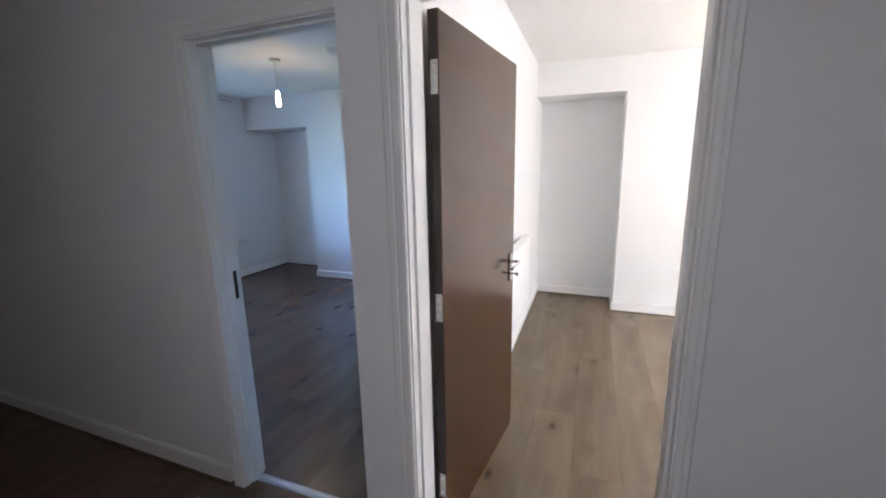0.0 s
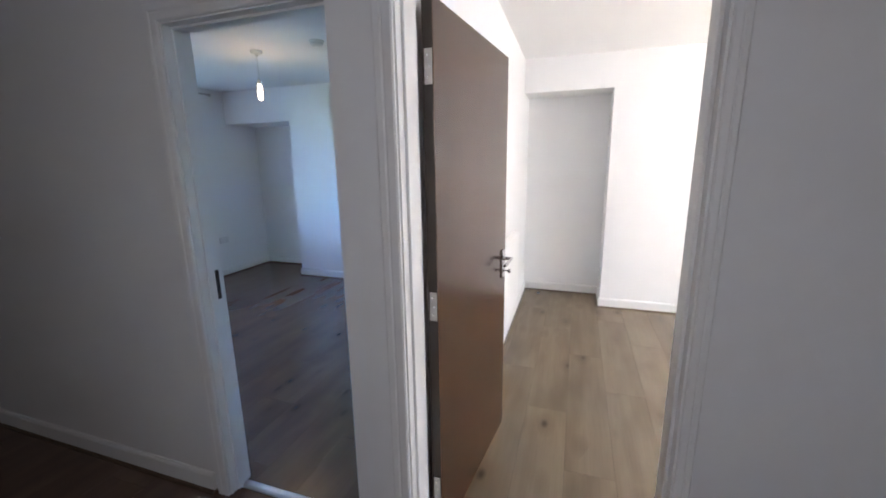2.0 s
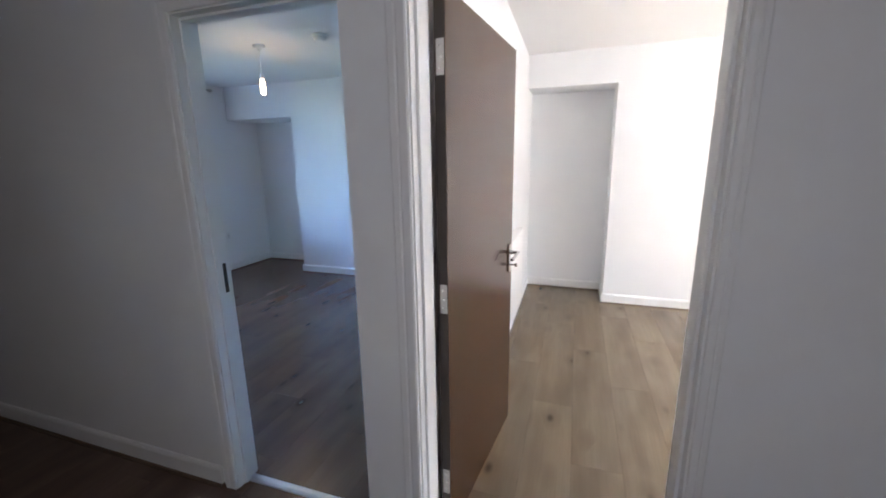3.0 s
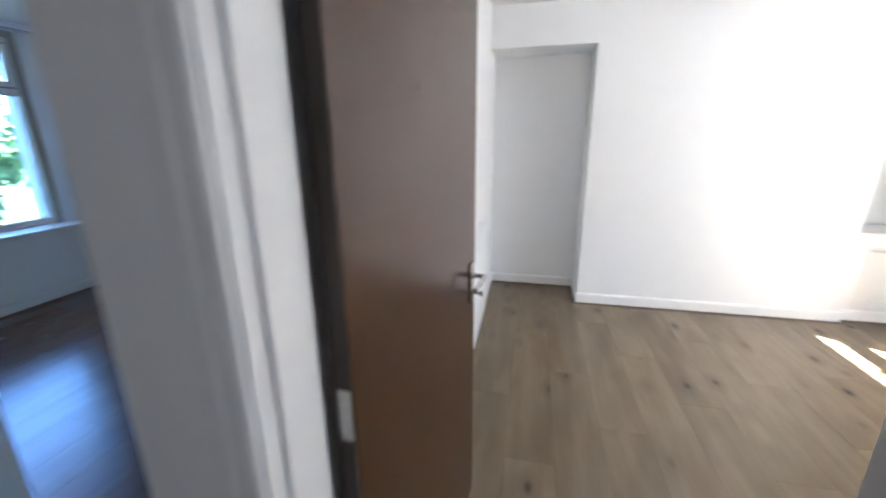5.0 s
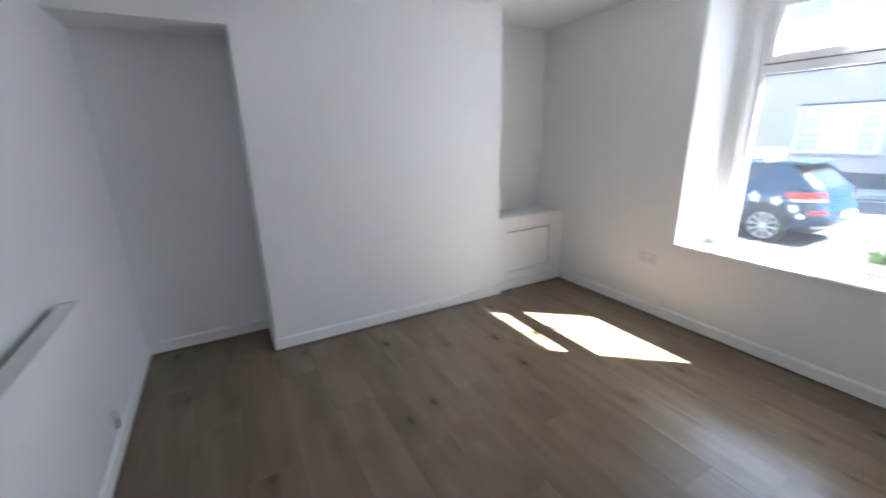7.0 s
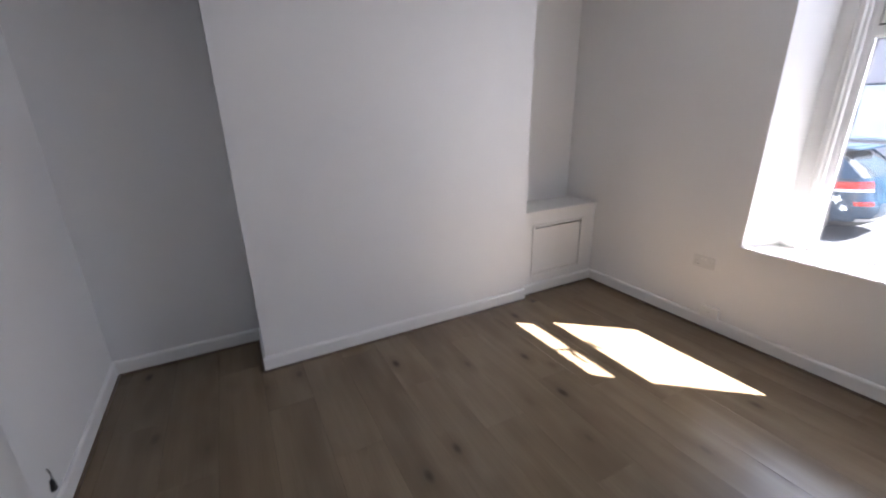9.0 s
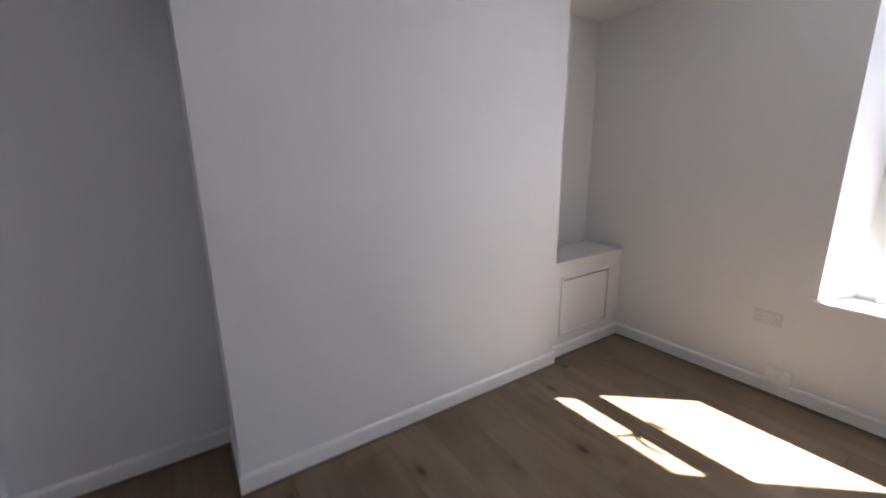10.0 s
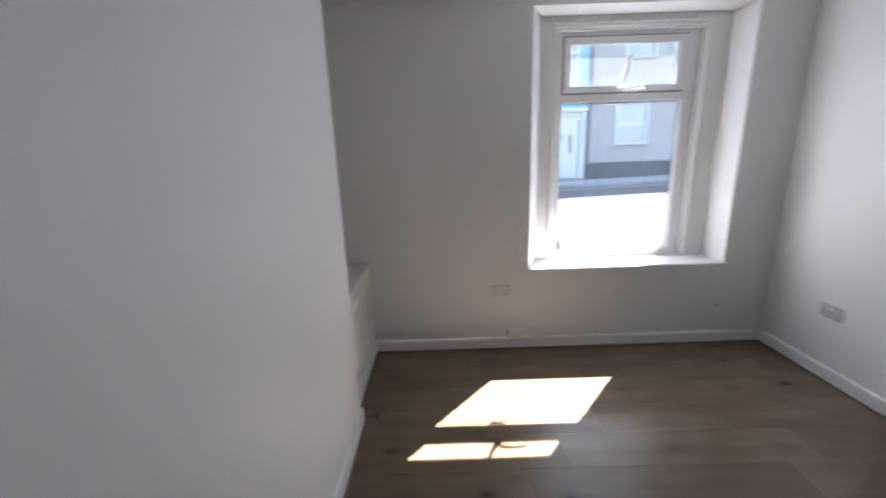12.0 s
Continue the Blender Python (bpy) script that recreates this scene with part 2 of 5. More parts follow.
PLINTH_TEAL = surface("teal_band_paint", (0.04, 0.27, 0.34), (0.06, 0.31, 0.38), 0.7, 1.0, 60.0, 0.003)
PLINTH = surface("dark_plinth_paint", (0.055, 0.065, 0.08), (0.08, 0.09, 0.105), 0.7, 1.0, 60.0, 0.003)
SLATE = surface("roof_slate", (0.06, 0.062, 0.07), (0.09, 0.09, 0.10), 0.7, 2.0, 30.0, 0.01)
CARPAINT = surface("dark_blue_car_paint", (0.012, 0.036, 0.066), (0.016, 0.042, 0.074), 0.12, 3.0, 200.0, 0.0, sheen=0.6)
PLATEYELLOW = surface("yellow_plate", (0.62, 0.47, 0.06), (0.56, 0.42, 0.05), 0.4, 10.0, 200.0, 0.0)
REDLAMP = surface("red_lens", (0.45, 0.012, 0.012), (0.55, 0.03, 0.02), 0.12, 20.0, 200.0, 0.0)
WHITE = surface("white_paint", (0.80, 0.80, 0.80), (0.76, 0.76, 0.76), 0.4, 10.0, 200.0, 0.0)
BINBLACK = surface("bin_plastic", (0.020, 0.022, 0.024), (0.032, 0.034, 0.036), 0.5, 6.0, 200.0, 0.001)
LEAF = leafy("shrub_leaves", (0.045, 0.10, 0.02), (0.11, 0.19, 0.04))
PETAL = leafy("yellow_petals", (0.55, 0.45, 0.03), (0.70, 0.60, 0.08))
BARK = surface("bark", (0.09, 0.065, 0.045), (0.14, 0.105, 0.075), 0.9, 8.0, 60.0, 0.006)

# ---- building helpers ----


def link_mesh(name, bm, mat, parent=None, label="", smooth=False):
    me = bpy.data.meshes.new(name)
    bm.to_mesh(me)
    bm.free()
    me.materials.append(mat)
    if smooth:
        me.shade_smooth()
        me.set_sharp_from_angle(angle=radians(35))
    ob = new(name, me)
    if parent:
        ob.parent = parent
        ob.matrix_parent_inverse = Matrix.Identity(4)
    if label:
        tagged(ob, label=label)
    return ob


def part(name, bm, mat, parent, label="", smooth=False):
    return link_mesh(name, bm, mat, parent, label, smooth)


def structure(name, bm, mat, label, category):
    return tagged(link_mesh(name, bm, mat), label, category, kind="structure")


def thing(name, at, label, category, group="", turn=0.0):
    ob = new(name)
    ob.empty_display_size = 0.1
    ob.matrix_basis = pose(*at, 0, 0, turn)
    return tagged(ob, label, category, group)


def block(bm, x0, y0, z0, x1, y1, z1, bevel=0.0, seg=1):
    vs = [bm.verts.new((x, y, z)) for z in (z0, z1) for x, y in ((x0, y0), (x1, y0), (x1, y1), (x0, y1))]
    fs = [bm.faces.new([vs[i] for i in f]) for f in ((3, 2, 1, 0), (4, 5, 6, 7), (0, 1, 5, 4), (1, 2, 6, 5), (2, 3, 7, 6), (3, 0, 4, 7))]
    if bevel:
        es = list({e for f in fs for e in f.edges})
        bmesh.ops.bevel(bm, geom=es, offset=bevel, segments=seg, affect='EDGES', profile=0.5)
    return bm


def boxed(x0, y0, z0, x1, y1, z1, bevel=0.0, seg=1):
    return block(bmesh.new(), min(x0, x1), min(y0, y1), min(z0, z1), max(x0, x1), max(y0, y1), max(z0, z1), bevel, seg)


def rod(bm, a, b, r, r2=None, sides=12, caps=True):
    a, b = Vector(a), Vector(b)
    q = (b - a).to_track_quat("Z", "Y")
    rings = []
    for p, rad in ((a, r), (b, r if r2 is None else r2)):
        rings.append([bm.verts.new(p + q @ Vector((rad * math.cos(i * math.tau / sides), rad * math.sin(i * math.tau / sides), 0))) for i in range(sides)])
    for i in range(sides):
        bm.faces.new((rings[0][i], rings[0][(i + 1) % sides], rings[1][(i + 1) % sides], rings[1][i]))
    if caps:
        bm.faces.new(rings[0][::-1])
        bm.faces.new(rings[1])
    return bm


def lathe(bm, at, profile, sides=20, axis="Z"):
    """profile: (radius, height) pairs from one end to the other."""
    at = Vector(at)
    turn = {"Z": Matrix.Identity(3), "X": Matrix.Rotation(radians(90), 3, "Y"), "Y": Matrix.Rotation(radians(-90), 3, "X")}[axis]
    rings = []
    for r, h in profile:
        rings.append([bm.verts.new(at + turn @ Vector((r * math.cos(i * math.tau / sides), r * math.sin(i * math.tau / sides), h))) for i in range(sides)])
    for a, b in zip(rings, rings[1:]):
        for i in range(sides):
            bm.faces.new((a[i], a[(i + 1) % sides], b[(i + 1) % sides], b[i]))
    bm.faces.new(rings[0][::-1])
    bm.faces.new(rings[-1])
    return bm


def tube(bm, points, r, sides=8):
    pts = [Vector(p) for p in points]
    rings = []
    for i, p in enumerate(pts):
        d = (pts[min(i + 1, len(pts) - 1)] - pts[max(i - 1, 0)]).normalized()
        q = d.to_track_quat("Z", "Y")
        rings.append([bm.verts.new(p + q @ Vector((r * math.cos(k * math.tau / sides), r * math.sin(k * math.tau / sides), 0))) for k in range(sides)])
    for a, b in zip(rings, rings[1:]):
        best = min(range(sides), key=lambda s: (a[0].co - b[s].co).length)
        for k in range(sides):
            bm.faces.new((a[k], a[(k + 1) % sides], b[(k + 1 + best) % sides], b[(k + best) % sides]))
    bm.faces.new(rings[0][::-1])
    bm.faces.new(rings[-1])
    return bm


def prism(bm, outline, lo, hi, axis="Z"):
    """Extrude a closed outline of 2D points along an axis."""
    def at(p, h):
        return {"Z": (p[0], p[1], h), "X": (h, p[0], p[1]), "Y": (p[0], h, p[1])}[axis]
    a = [bm.verts.new(at(p, lo)) for p in outline]
    b = [bm.verts.new(at(p, hi)) for p in outline]
    n = len(outline)
    for i in range(n):
        bm.faces.new((a[i], a[(i + 1) % n], b[(i + 1) % n], b[i]))
    bm.faces.new(a[::-1])
    bm.faces.new(b)
    bmesh.ops.recalc_face_normals(bm, faces=bm.faces[:])
    return bm


def wall_mesh(u0, u1, z0, z1, d0, d1, holes, along):
    """A wall from u0 to u1 and z0 to z1, d0 to d1 thick, with holes (ua, ub, za, zb) right through it. along: 'x' or 'y'."""
    us = sorted({u0, u1, *[v for h in holes for v in h[:2]]})
    zs = sorted({z0, z1, *[v for h in holes for v in h[2:]]})
    bm = bmesh.new()
    made = {}

    def v(u, d, z):
        k = (round(u, 5), round(d, 5), round(z, 5))
        if k not in made:
            made[k] = bm.verts.new((u, d, z) if along == "x" else (d, u, z))
        return made[k]

    def solid(i, j):
        if not (0 <= i < len(us) - 1 and 0 <= j < len(zs) - 1):
            return False
        u, z = (us[i] + us[i + 1]) / 2, (zs[j] + zs[j + 1]) / 2
        return not any(a < u < b and c < z < e for a, b, c, e in holes)
    for i in range(len(us) - 1):
        for j in range(len(zs) - 1):
            if not solid(i, j):
                continue
            a, b, c, e = us[i], us[i + 1], zs[j], zs[j + 1]
            for d in (d0, d1):
                bm.faces.new((v(a, d, c), v(b, d, c), v(b, d, e), v(a, d, e)))
            for (di, dj), (p, q) in (((-1, 0), ((a, c), (a, e))), ((1, 0), ((b, c), (b, e))), ((0, -1), ((a, c), (b, c))), ((0, 1), ((a, e), (b, e)))):
                if not solid(i + di, j + dj):
                    bm.faces.new((v(p[0], d0, p[1]), v(q[0], d0, q[1]), v(q[0], d1, q[1]), v(p[0], d1, p[1])))
    bmesh.ops.recalc_face_normals(bm, faces=bm.faces[:])
    return bm


def strip(bm, a, b, profile, out):
    """Sweep a profile of (outward, up) points from floor point a to b; out is the outward way."""
    a, b, out = Vector((*a, 0)), Vector((*b, 0)), Vector((*out, 0)).normalized()
    ra = [bm.verts.new(a + out * o + Vector((0, 0, h))) for o, h in profile]
    rb = [bm.verts.new(b + out * o + Vector((0, 0, h))) for o, h in profile]
    n = len(profile)
    for i in range(n):
        bm.faces.new((ra[i], ra[(i + 1) % n], rb[(i + 1) % n], rb[i]))
    bm.faces.new(ra[::-1])
    bm.faces.new(rb)
    bmesh.ops.recalc_face_normals(bm, faces=bm.faces[:])
    return bm


SKIRT = [(0.0, 0.012), (0.016, 0.012), (0.016, 0.082), (0.013, 0.091), (0.007, 0.097), (0.0, 0.098)]
QUAD = [(0.0, 0.0), (0.026, 0.0), (0.0255, 0.004), (0.022, 0.009), (0.017, 0.0115), (0.0, 0.0118)]


def baseboard(a, b, out):
    base = structure("baseboard", strip(bmesh.new(), a, b, SKIRT, out), GLOSS, "white gloss-painted skirting board along the wall foot", "skirting board")
    part("beading", strip(bmesh.new(), a, b, QUAD, out), BEAD, base, "thin brown laminate edge beading")


# ---- the shell ----
CEIL_Z = 2.48
HALL0, HALLB, ROOMB, HALL1 = 1.22, 1.118, 1.265, 1.33            # the wall between the hall and the two rooms
DA = (-1.475, -0.698)                # back room doorway, rough opening
DB = (-0.505, 0.315)                 # front room doorway, rough opening
DHEAD = 2.030
HW = (-0.75, 0.45, 0.95, 2.10)        # added unseen window that lights the hall
WEST, EAST = -4.62, 3.14

structure("wall_hall_back", wall_mesh(-6.0, -0.6972, 0.0, 2.62, HALL0, HALL1, [(DA[0], -0.5, -1.0, DHEAD)], "x"), PAINT,
          "white painted plaster wall with a doorway off the hall", "wall")
structure("wall_hall_side", wall_mesh(-0.697, 3.14, 0.0, 2.62, HALLB, ROOMB, [(*DB, -1.0, DHEAD)], "x"), PAINT,
          "white painted thicker plaster wall with a doorway off the hall", "wall")
structure("wall_room_side", boxed(2.215, 1.2652, 0.0, 3.14, HALL1, 2.62), PAINT,
          "white painted plaster nib standing proud of the wall", "wall")
bm = prism(bmesh.new(), [(-0.499, 1.2652), (-0.55, 4.73), (-0.552, 5.03), (-0.66, 5.03), (-0.66, 1.2652)], 0.0, 2.62)
structure("wall_between_rooms", bm, PAINT, "white painted partition wall carrying the radiator", "wall")
structure("wall_north_front", boxed(-0.60, 4.73, 0.0, 3.60, 4.95, 2.62), PAINT, "white painted back wall of the two alcoves", "wall")
# chimney breast with the shallow wall over the open alcove
bm = wall_mesh(-0.548, 2.30, 0.0, 2.62, 4.315, 4.73, [(-0.60, 0.288, -1.0, 2.17)], "x")
structure("wall_chimney_breast", bm, PAINT, "white painted chimney breast beside an open alcove", "chimney breast")

# window wall with splayed reveals
W = dict(y0=1.70, y1=3.165, z0=0.63, z1=2.42)
F = dict(y0=1.72, y1=3.06, z0=0.63, z1=2.44)
XF = 3.38                            # face of the window board
bm = wall_mesh(1.33, 4.95, -0.6, 2.62, EAST, XF, [(W["y0"], W["y1"], W["z0"], W["z1"])], "y")
for v in bm.verts:
    if abs(v.co.x - XF) < 1e-4:
        if abs(v.co.y - W["y0"]) < 1e-4:
            v.co.y = F["y0"]
        if abs(v.co.y - W["y1"]) < 1e-4:
            v.co.y = F["y1"]
structure("wall_window_front", bm, PAINT, "white painted thick outer wall with a deep window reveal", "wall")
G = dict(y0=1.85, y1=2.985, z0=0.63, z1=2.375)
bm = wall_mesh(-1.2, 4.95, -0.6, 7.0, XF, 3.60, [(1.905, 2.97, G["z0"], 2.435)], "y")
structure("wall_street_front", bm, RENDER_STONE, "weathered rendered outer face of the house wall", "wall")
structure("wall_hall_front", boxed(3.14, -1.10, 0.0, 3.38, 1.328, 2.62), PAINT, "plain white wall closing the hall", "wall")
structure("wall_hall_south", wall_mesh(-6.0, 3.60, 0.0, 2.62, -1.22, -1.10, [HW], "x"), PAINT, "plain white unseen wall along the hall, holding the added window", "wall")

# back room
AW = dict(y0=2.30, y1=3.95, z0=0.655, z1=2.44)
AF = dict(y0=2.42, y1=3.80)
bm = wall_mesh(1.33, 5.25, -0.6, 2.62, -4.86, WEST, [(AW["y0"], AW["y1"], AW["z0"], AW["z1"])], "y")
for v in bm.verts:
    if abs(v.co.x + 4.86) < 1e-4:
        if abs(v.co.y - AW["y0"]) < 1e-4:
            v.co.y = AF["y0"]
        if abs(v.co.y - AW["y1"]) < 1e-4:
            v.co.y = AF["y1"]
structure("wall_window_back", bm, PAINT, "white painted thick outer wall with a deep window reveal", "wall")
structure("wall_garden_back", wall_mesh(-1.2, 5.25, -0.6, 7.0, -5.08, -4.86, [(2.47, 3.73, 0.655, 2.38)], "y"), RENDER_STONE,
          "weathered rendered outer face of the house wall", "wall")
structure("wall_north_back", boxed(-4.86, 5.03, 0.0, -0.60, 5.25, 2.62), PAINT, "white painted back wall of the alcove", "wall")
structure("wall_chimney_breast_back", wall_mesh(-4.62, -0.66, 0.0, 2.62, 4.50, 5.03, [(-4.70, -3.575, -1.0, 2.06), (-2.0, -0.60, -1.0, 2.06)], "x"), PAINT,
          "white painted chimney breast in the dim back room", "chimney breast")
structure("wall_hall_west", boxed(-6.12, -1.22, 0.0, -6.0, 1.33, 2.62), PAINT, "plain white wall closing the hall", "wall")

# ceilings
structure("ceiling_front_room", boxed(-0.66, 1.33, CEIL_Z, 3.14, 4.95, CEIL_Z + 0.10), CEIL, "white painted plaster ceiling", "ceiling")
structure("ceiling_back_room", boxed(-4.62, 1.33, CEIL_Z, -0.66, 5.03, CEIL_Z + 0.10), CEIL, "white painted plaster ceiling", "ceiling")
structure("ceiling_hall", boxed(-6.0, -1.10, CEIL_Z, 3.14, 1.22, CEIL_Z + 0.10), CEIL, "white painted plaster ceiling", "ceiling")
structure("roof_slab", boxed(-5.08, -1.3, 2.62, 3.60, 5.25, 2.75), CEIL, "plain floor of the storey above", "ceiling")

# ---- floors: laminate boards ----
BOARD_W, BOARD_L, SEAM_X = 0.238, 1.28, 2.157
board_cache = {}


def board_mesh(w, l, mat):
    k = (round(w, 3), round(l, 3), mat.name)
    if k not in board_cache:
        me = bpy.data.meshes.new("plank")
        b = bmesh.new()
        g, c = 0.0003, 0.0010
        lo = [(g, g), (w - g, g), (w - g, l - g), (g, l - g)]
        hi = [(g + c, g + c), (w - g - c, g + c), (w - g - c, l - g - c), (g + c, l - g - c)]
        rings = [[b.verts.new((x, y, z)) for x, y in o] for o, z in ((lo, -0.008), (lo, -0.0005), (hi, 0.0))]
        for r, s in zip(rings, rings[1:]):
            for i in range(4):
                b.faces.new((r[i], r[(i + 1) % 4], s[(i + 1) % 4], s[i]))
        b.faces.new(rings[2])
        b.to_mesh(me)
        b.free()
        me.materials.append(mat)
        board_cache[k] = me
    return board_cache[k]


def laid_floor(name, x0, x1, y0, y1, label, starts, mat=None):
    base = structure(name, boxed(x0, y0, -0.12, x1, y1, -0.009), SUBFLOOR, label, "floor")
    i0, i1 = math.floor((x0 - SEAM_X) / BOARD_W), math.ceil((x1 - SEAM_X) / BOARD_W)
    boards = []
    for i in range(i0, i1):
        xa, xb = max(x0, SEAM_X + i * BOARD_W), min(x1, SEAM_X + (i + 1) * BOARD_W)
        if xb - xa < 0.01:
            continue
        s = starts.get(i, (i * 0.618) % 1.0 * BOARD_L)
        y = s - math.ceil((s - y0) / BOARD_L) * BOARD_L
        while y < y1:
            ya, yb = max(y, y0), min(y + BOARD_L, y1)
            if yb - ya > 0.01:
                boards.append((xa, ya, xb - xa, yb - ya))
            y += BOARD_L
    return base, boards, mat or OAK


laid = [laid_floor("floor_front_room", -0.56, 3.14, 1.19, 4.73, "grey-brown oak laminate boards with knots and a satin sheen", {0: 2.94, -1: 3.205, -2: 3.41}),
        laid_floor("floor_back_room", -4.62, -0.66, 1.19, 5.03, "brown oak laminate boards, the dim blue daylight put into their colour", {}, OAK_DIMMED),
        laid_floor("floor_hall", -6.0, 3.14, -1.10, 1.19, "oak laminate boards, the unlit hall's dimness put into their colour", {}, OAK_DIMMED)]

# ---- skirting ----
for a, b, out in [
    ((-0.534, 3.40), (-0.550, 4.73), (1, 0.015)), ((-0.503, 1.52), (-0.534, 3.40), (1, 0.015)),
    ((-0.55, 4.73), (0.288, 4.73), (0, -1)), ((0.288, 4.73), (0.288, 4.300), (-1, 0)), ((0.272, 4.315), (2.316, 4.315), (0, -1)),
    ((2.30, 4.315), (2.30, 4.352), (1, 0)), ((2.316, 4.365), (3.14, 4.365), (0, -1)), ((3.14, 4.365), (3.14, 1.33), (-1, 0)),
    ((3.14, 1.33), (2.199, 1.33), (0, 1)), ((2.215, 1.346), (2.215, 1.265), (-1, 0)), ((2.215, 1.265), (0.36, 1.265), (0, 1)),
    ((-6.0, 1.22), (-1.537, 1.22), (0, -1)), ((0.322, 1.118), (3.14, 1.118), (0, -1)), ((-6.0, -1.10), (3.14, -1.10), (0, 1)),
    ((-4.62, 1.33), (-4.62, 5.03), (1, 0)), ((-4.62, 5.03), (-3.575, 5.03), (0, -1)), ((-3.575, 5.03), (-3.575, 4.484), (-1, 0)),
    ((-3.591, 4.50), (-2.0, 4.50), (0, -1)), ((-4.62, 1.33), (-1.537, 1.33), (0, 1)),
]:
    baseboard(a, b, out)

# ---- door frames ----
ARCH = [(0.0, 0.0), (0.0, 0.010), (0.006, 0.0135), (0.026, 0.0145), (0.032, 0.0125), (0.038, 0.0155), (0.054, 0.016), (0.060, 0.013), (0.062, 0.009), (0.062, 0.0)]


def architrave(x0, x1, top, y, out, right=1.0):
    """Moulded surround on one wall face; x0, x1 and top are its inner edges."""
    bm = bmesh.new()
    path = [(x0, 0.0, -1, 0), (x0, top, -1, 1)]
    path += [(-0.6985, top, 0, 1)] if x1 is None else [(x1, top, right, 1), (x1, 0.0, right, 0)]
    rings = [[bm.verts.new((px + w * sx, y + out * d, pz + w * sz)) for w, d in ARCH] for px, pz, sx, sz in path]
    n = len(ARCH)
    for a, b in zip(rings, rings[1:]):
        for i in range(n):
            bm.faces.new((a[i], a[(i + 1) % n], b[(i + 1) % n], b[i]))
    bm.faces.new(rings[0])
    bm.faces.new(rings[-1])
    bmesh.ops.recalc_face_normals(bm, faces=bm.faces[:])
    return bm


def door_frame(name, rough, near, far, label):
    x0, x1 = rough
    t = 0.025
    bm = bmesh.new()
    ya, yb = near - 0.001, far + 0.001
    block(bm, x0 + 0.001, ya, 0.0, x0 + t, yb, DHEAD - t)
    block(bm, x1 - t, ya, 0.0, x1 - 0.001, yb, DHEAD - t)
    block(bm, x0 + 0.001, ya, DHEAD - t, x1 - 0.001, yb, DHEAD - 0.001)
    frame_ob = structure(name, bm, GLOSS, label, "door frame")
    s = 0.010
    bm = bmesh.new()
    y0, y1 = ya + 0.035, yb - 0.044
    block(bm, x0 + t, y0, 0.0, x0 + t + s, y1, DHEAD - t - s, 0.0015)
    block(bm, x1 - t - s, y0, 0.0, x1 - t, y1, DHEAD - t - s, 0.0015)
    block(bm, x0 + t, y0, DHEAD - t - s, x1 - t, y1, DHEAD - t, 0.0015)
    part("door_stop", bm, GLOSS, frame_ob)
    for y, out in ((near, -1), (far, 1)):
        right = x1 - t + 0.006 if near == HALLB or out > 0 else None
        part("architrave", architrave(x0 + t - 0.006, right, DHEAD - t + 0.006, y, out, 0.6 if near == HALLB and out < 0 else 1.0), GLOSS, frame_ob, "moulded white architrave")
    return frame_ob


frame_a = door_frame("door_frame_1", DA, HALL0, HALL1, "white gloss-painted door frame with moulded architrave")
frame_b = door_frame("door_frame_2", DB, HALLB, ROOMB, "white gloss-painted door frame with moulded architrave")
# keep plate in the back room's frame
bm = boxed(-1.450, 1.282, 0.935, -1.4475, 1.312, 1.065, 0.0008)
keep = part("strike_plate", bm, BRONZE, frame_a, "dark bronze strike plate")
part("strike_hole", boxed(-1.4480, 1.290, 0.975, -1.4468, 1.304, 1.025), BLACK, keep)
# metal threshold strip
bm = prism(bmesh.new(), [(1.268, 0.0), (1.272, 0.004), (1.285, 0.0075), (1.298, 0.0075), (1.311, 0.004), (1.315, 0.0)], DA[0] + 0.03, DA[1] - 0.03, "X")
thr = tagged(link_mesh("threshold_strip", bm, ALU), "bright aluminium threshold strip across the doorway floor", "threshold")

# ---- the brown door ----
HX, HY, LEAF_W, LEAF_T = -0.438, 1.293, 0.838, 0.038
door = thing("door", (HX, HY, 0.006), "brown wood-veneer flush door standing open into the room", "door", turn=-6.4)
LEAF_Z = 1.990


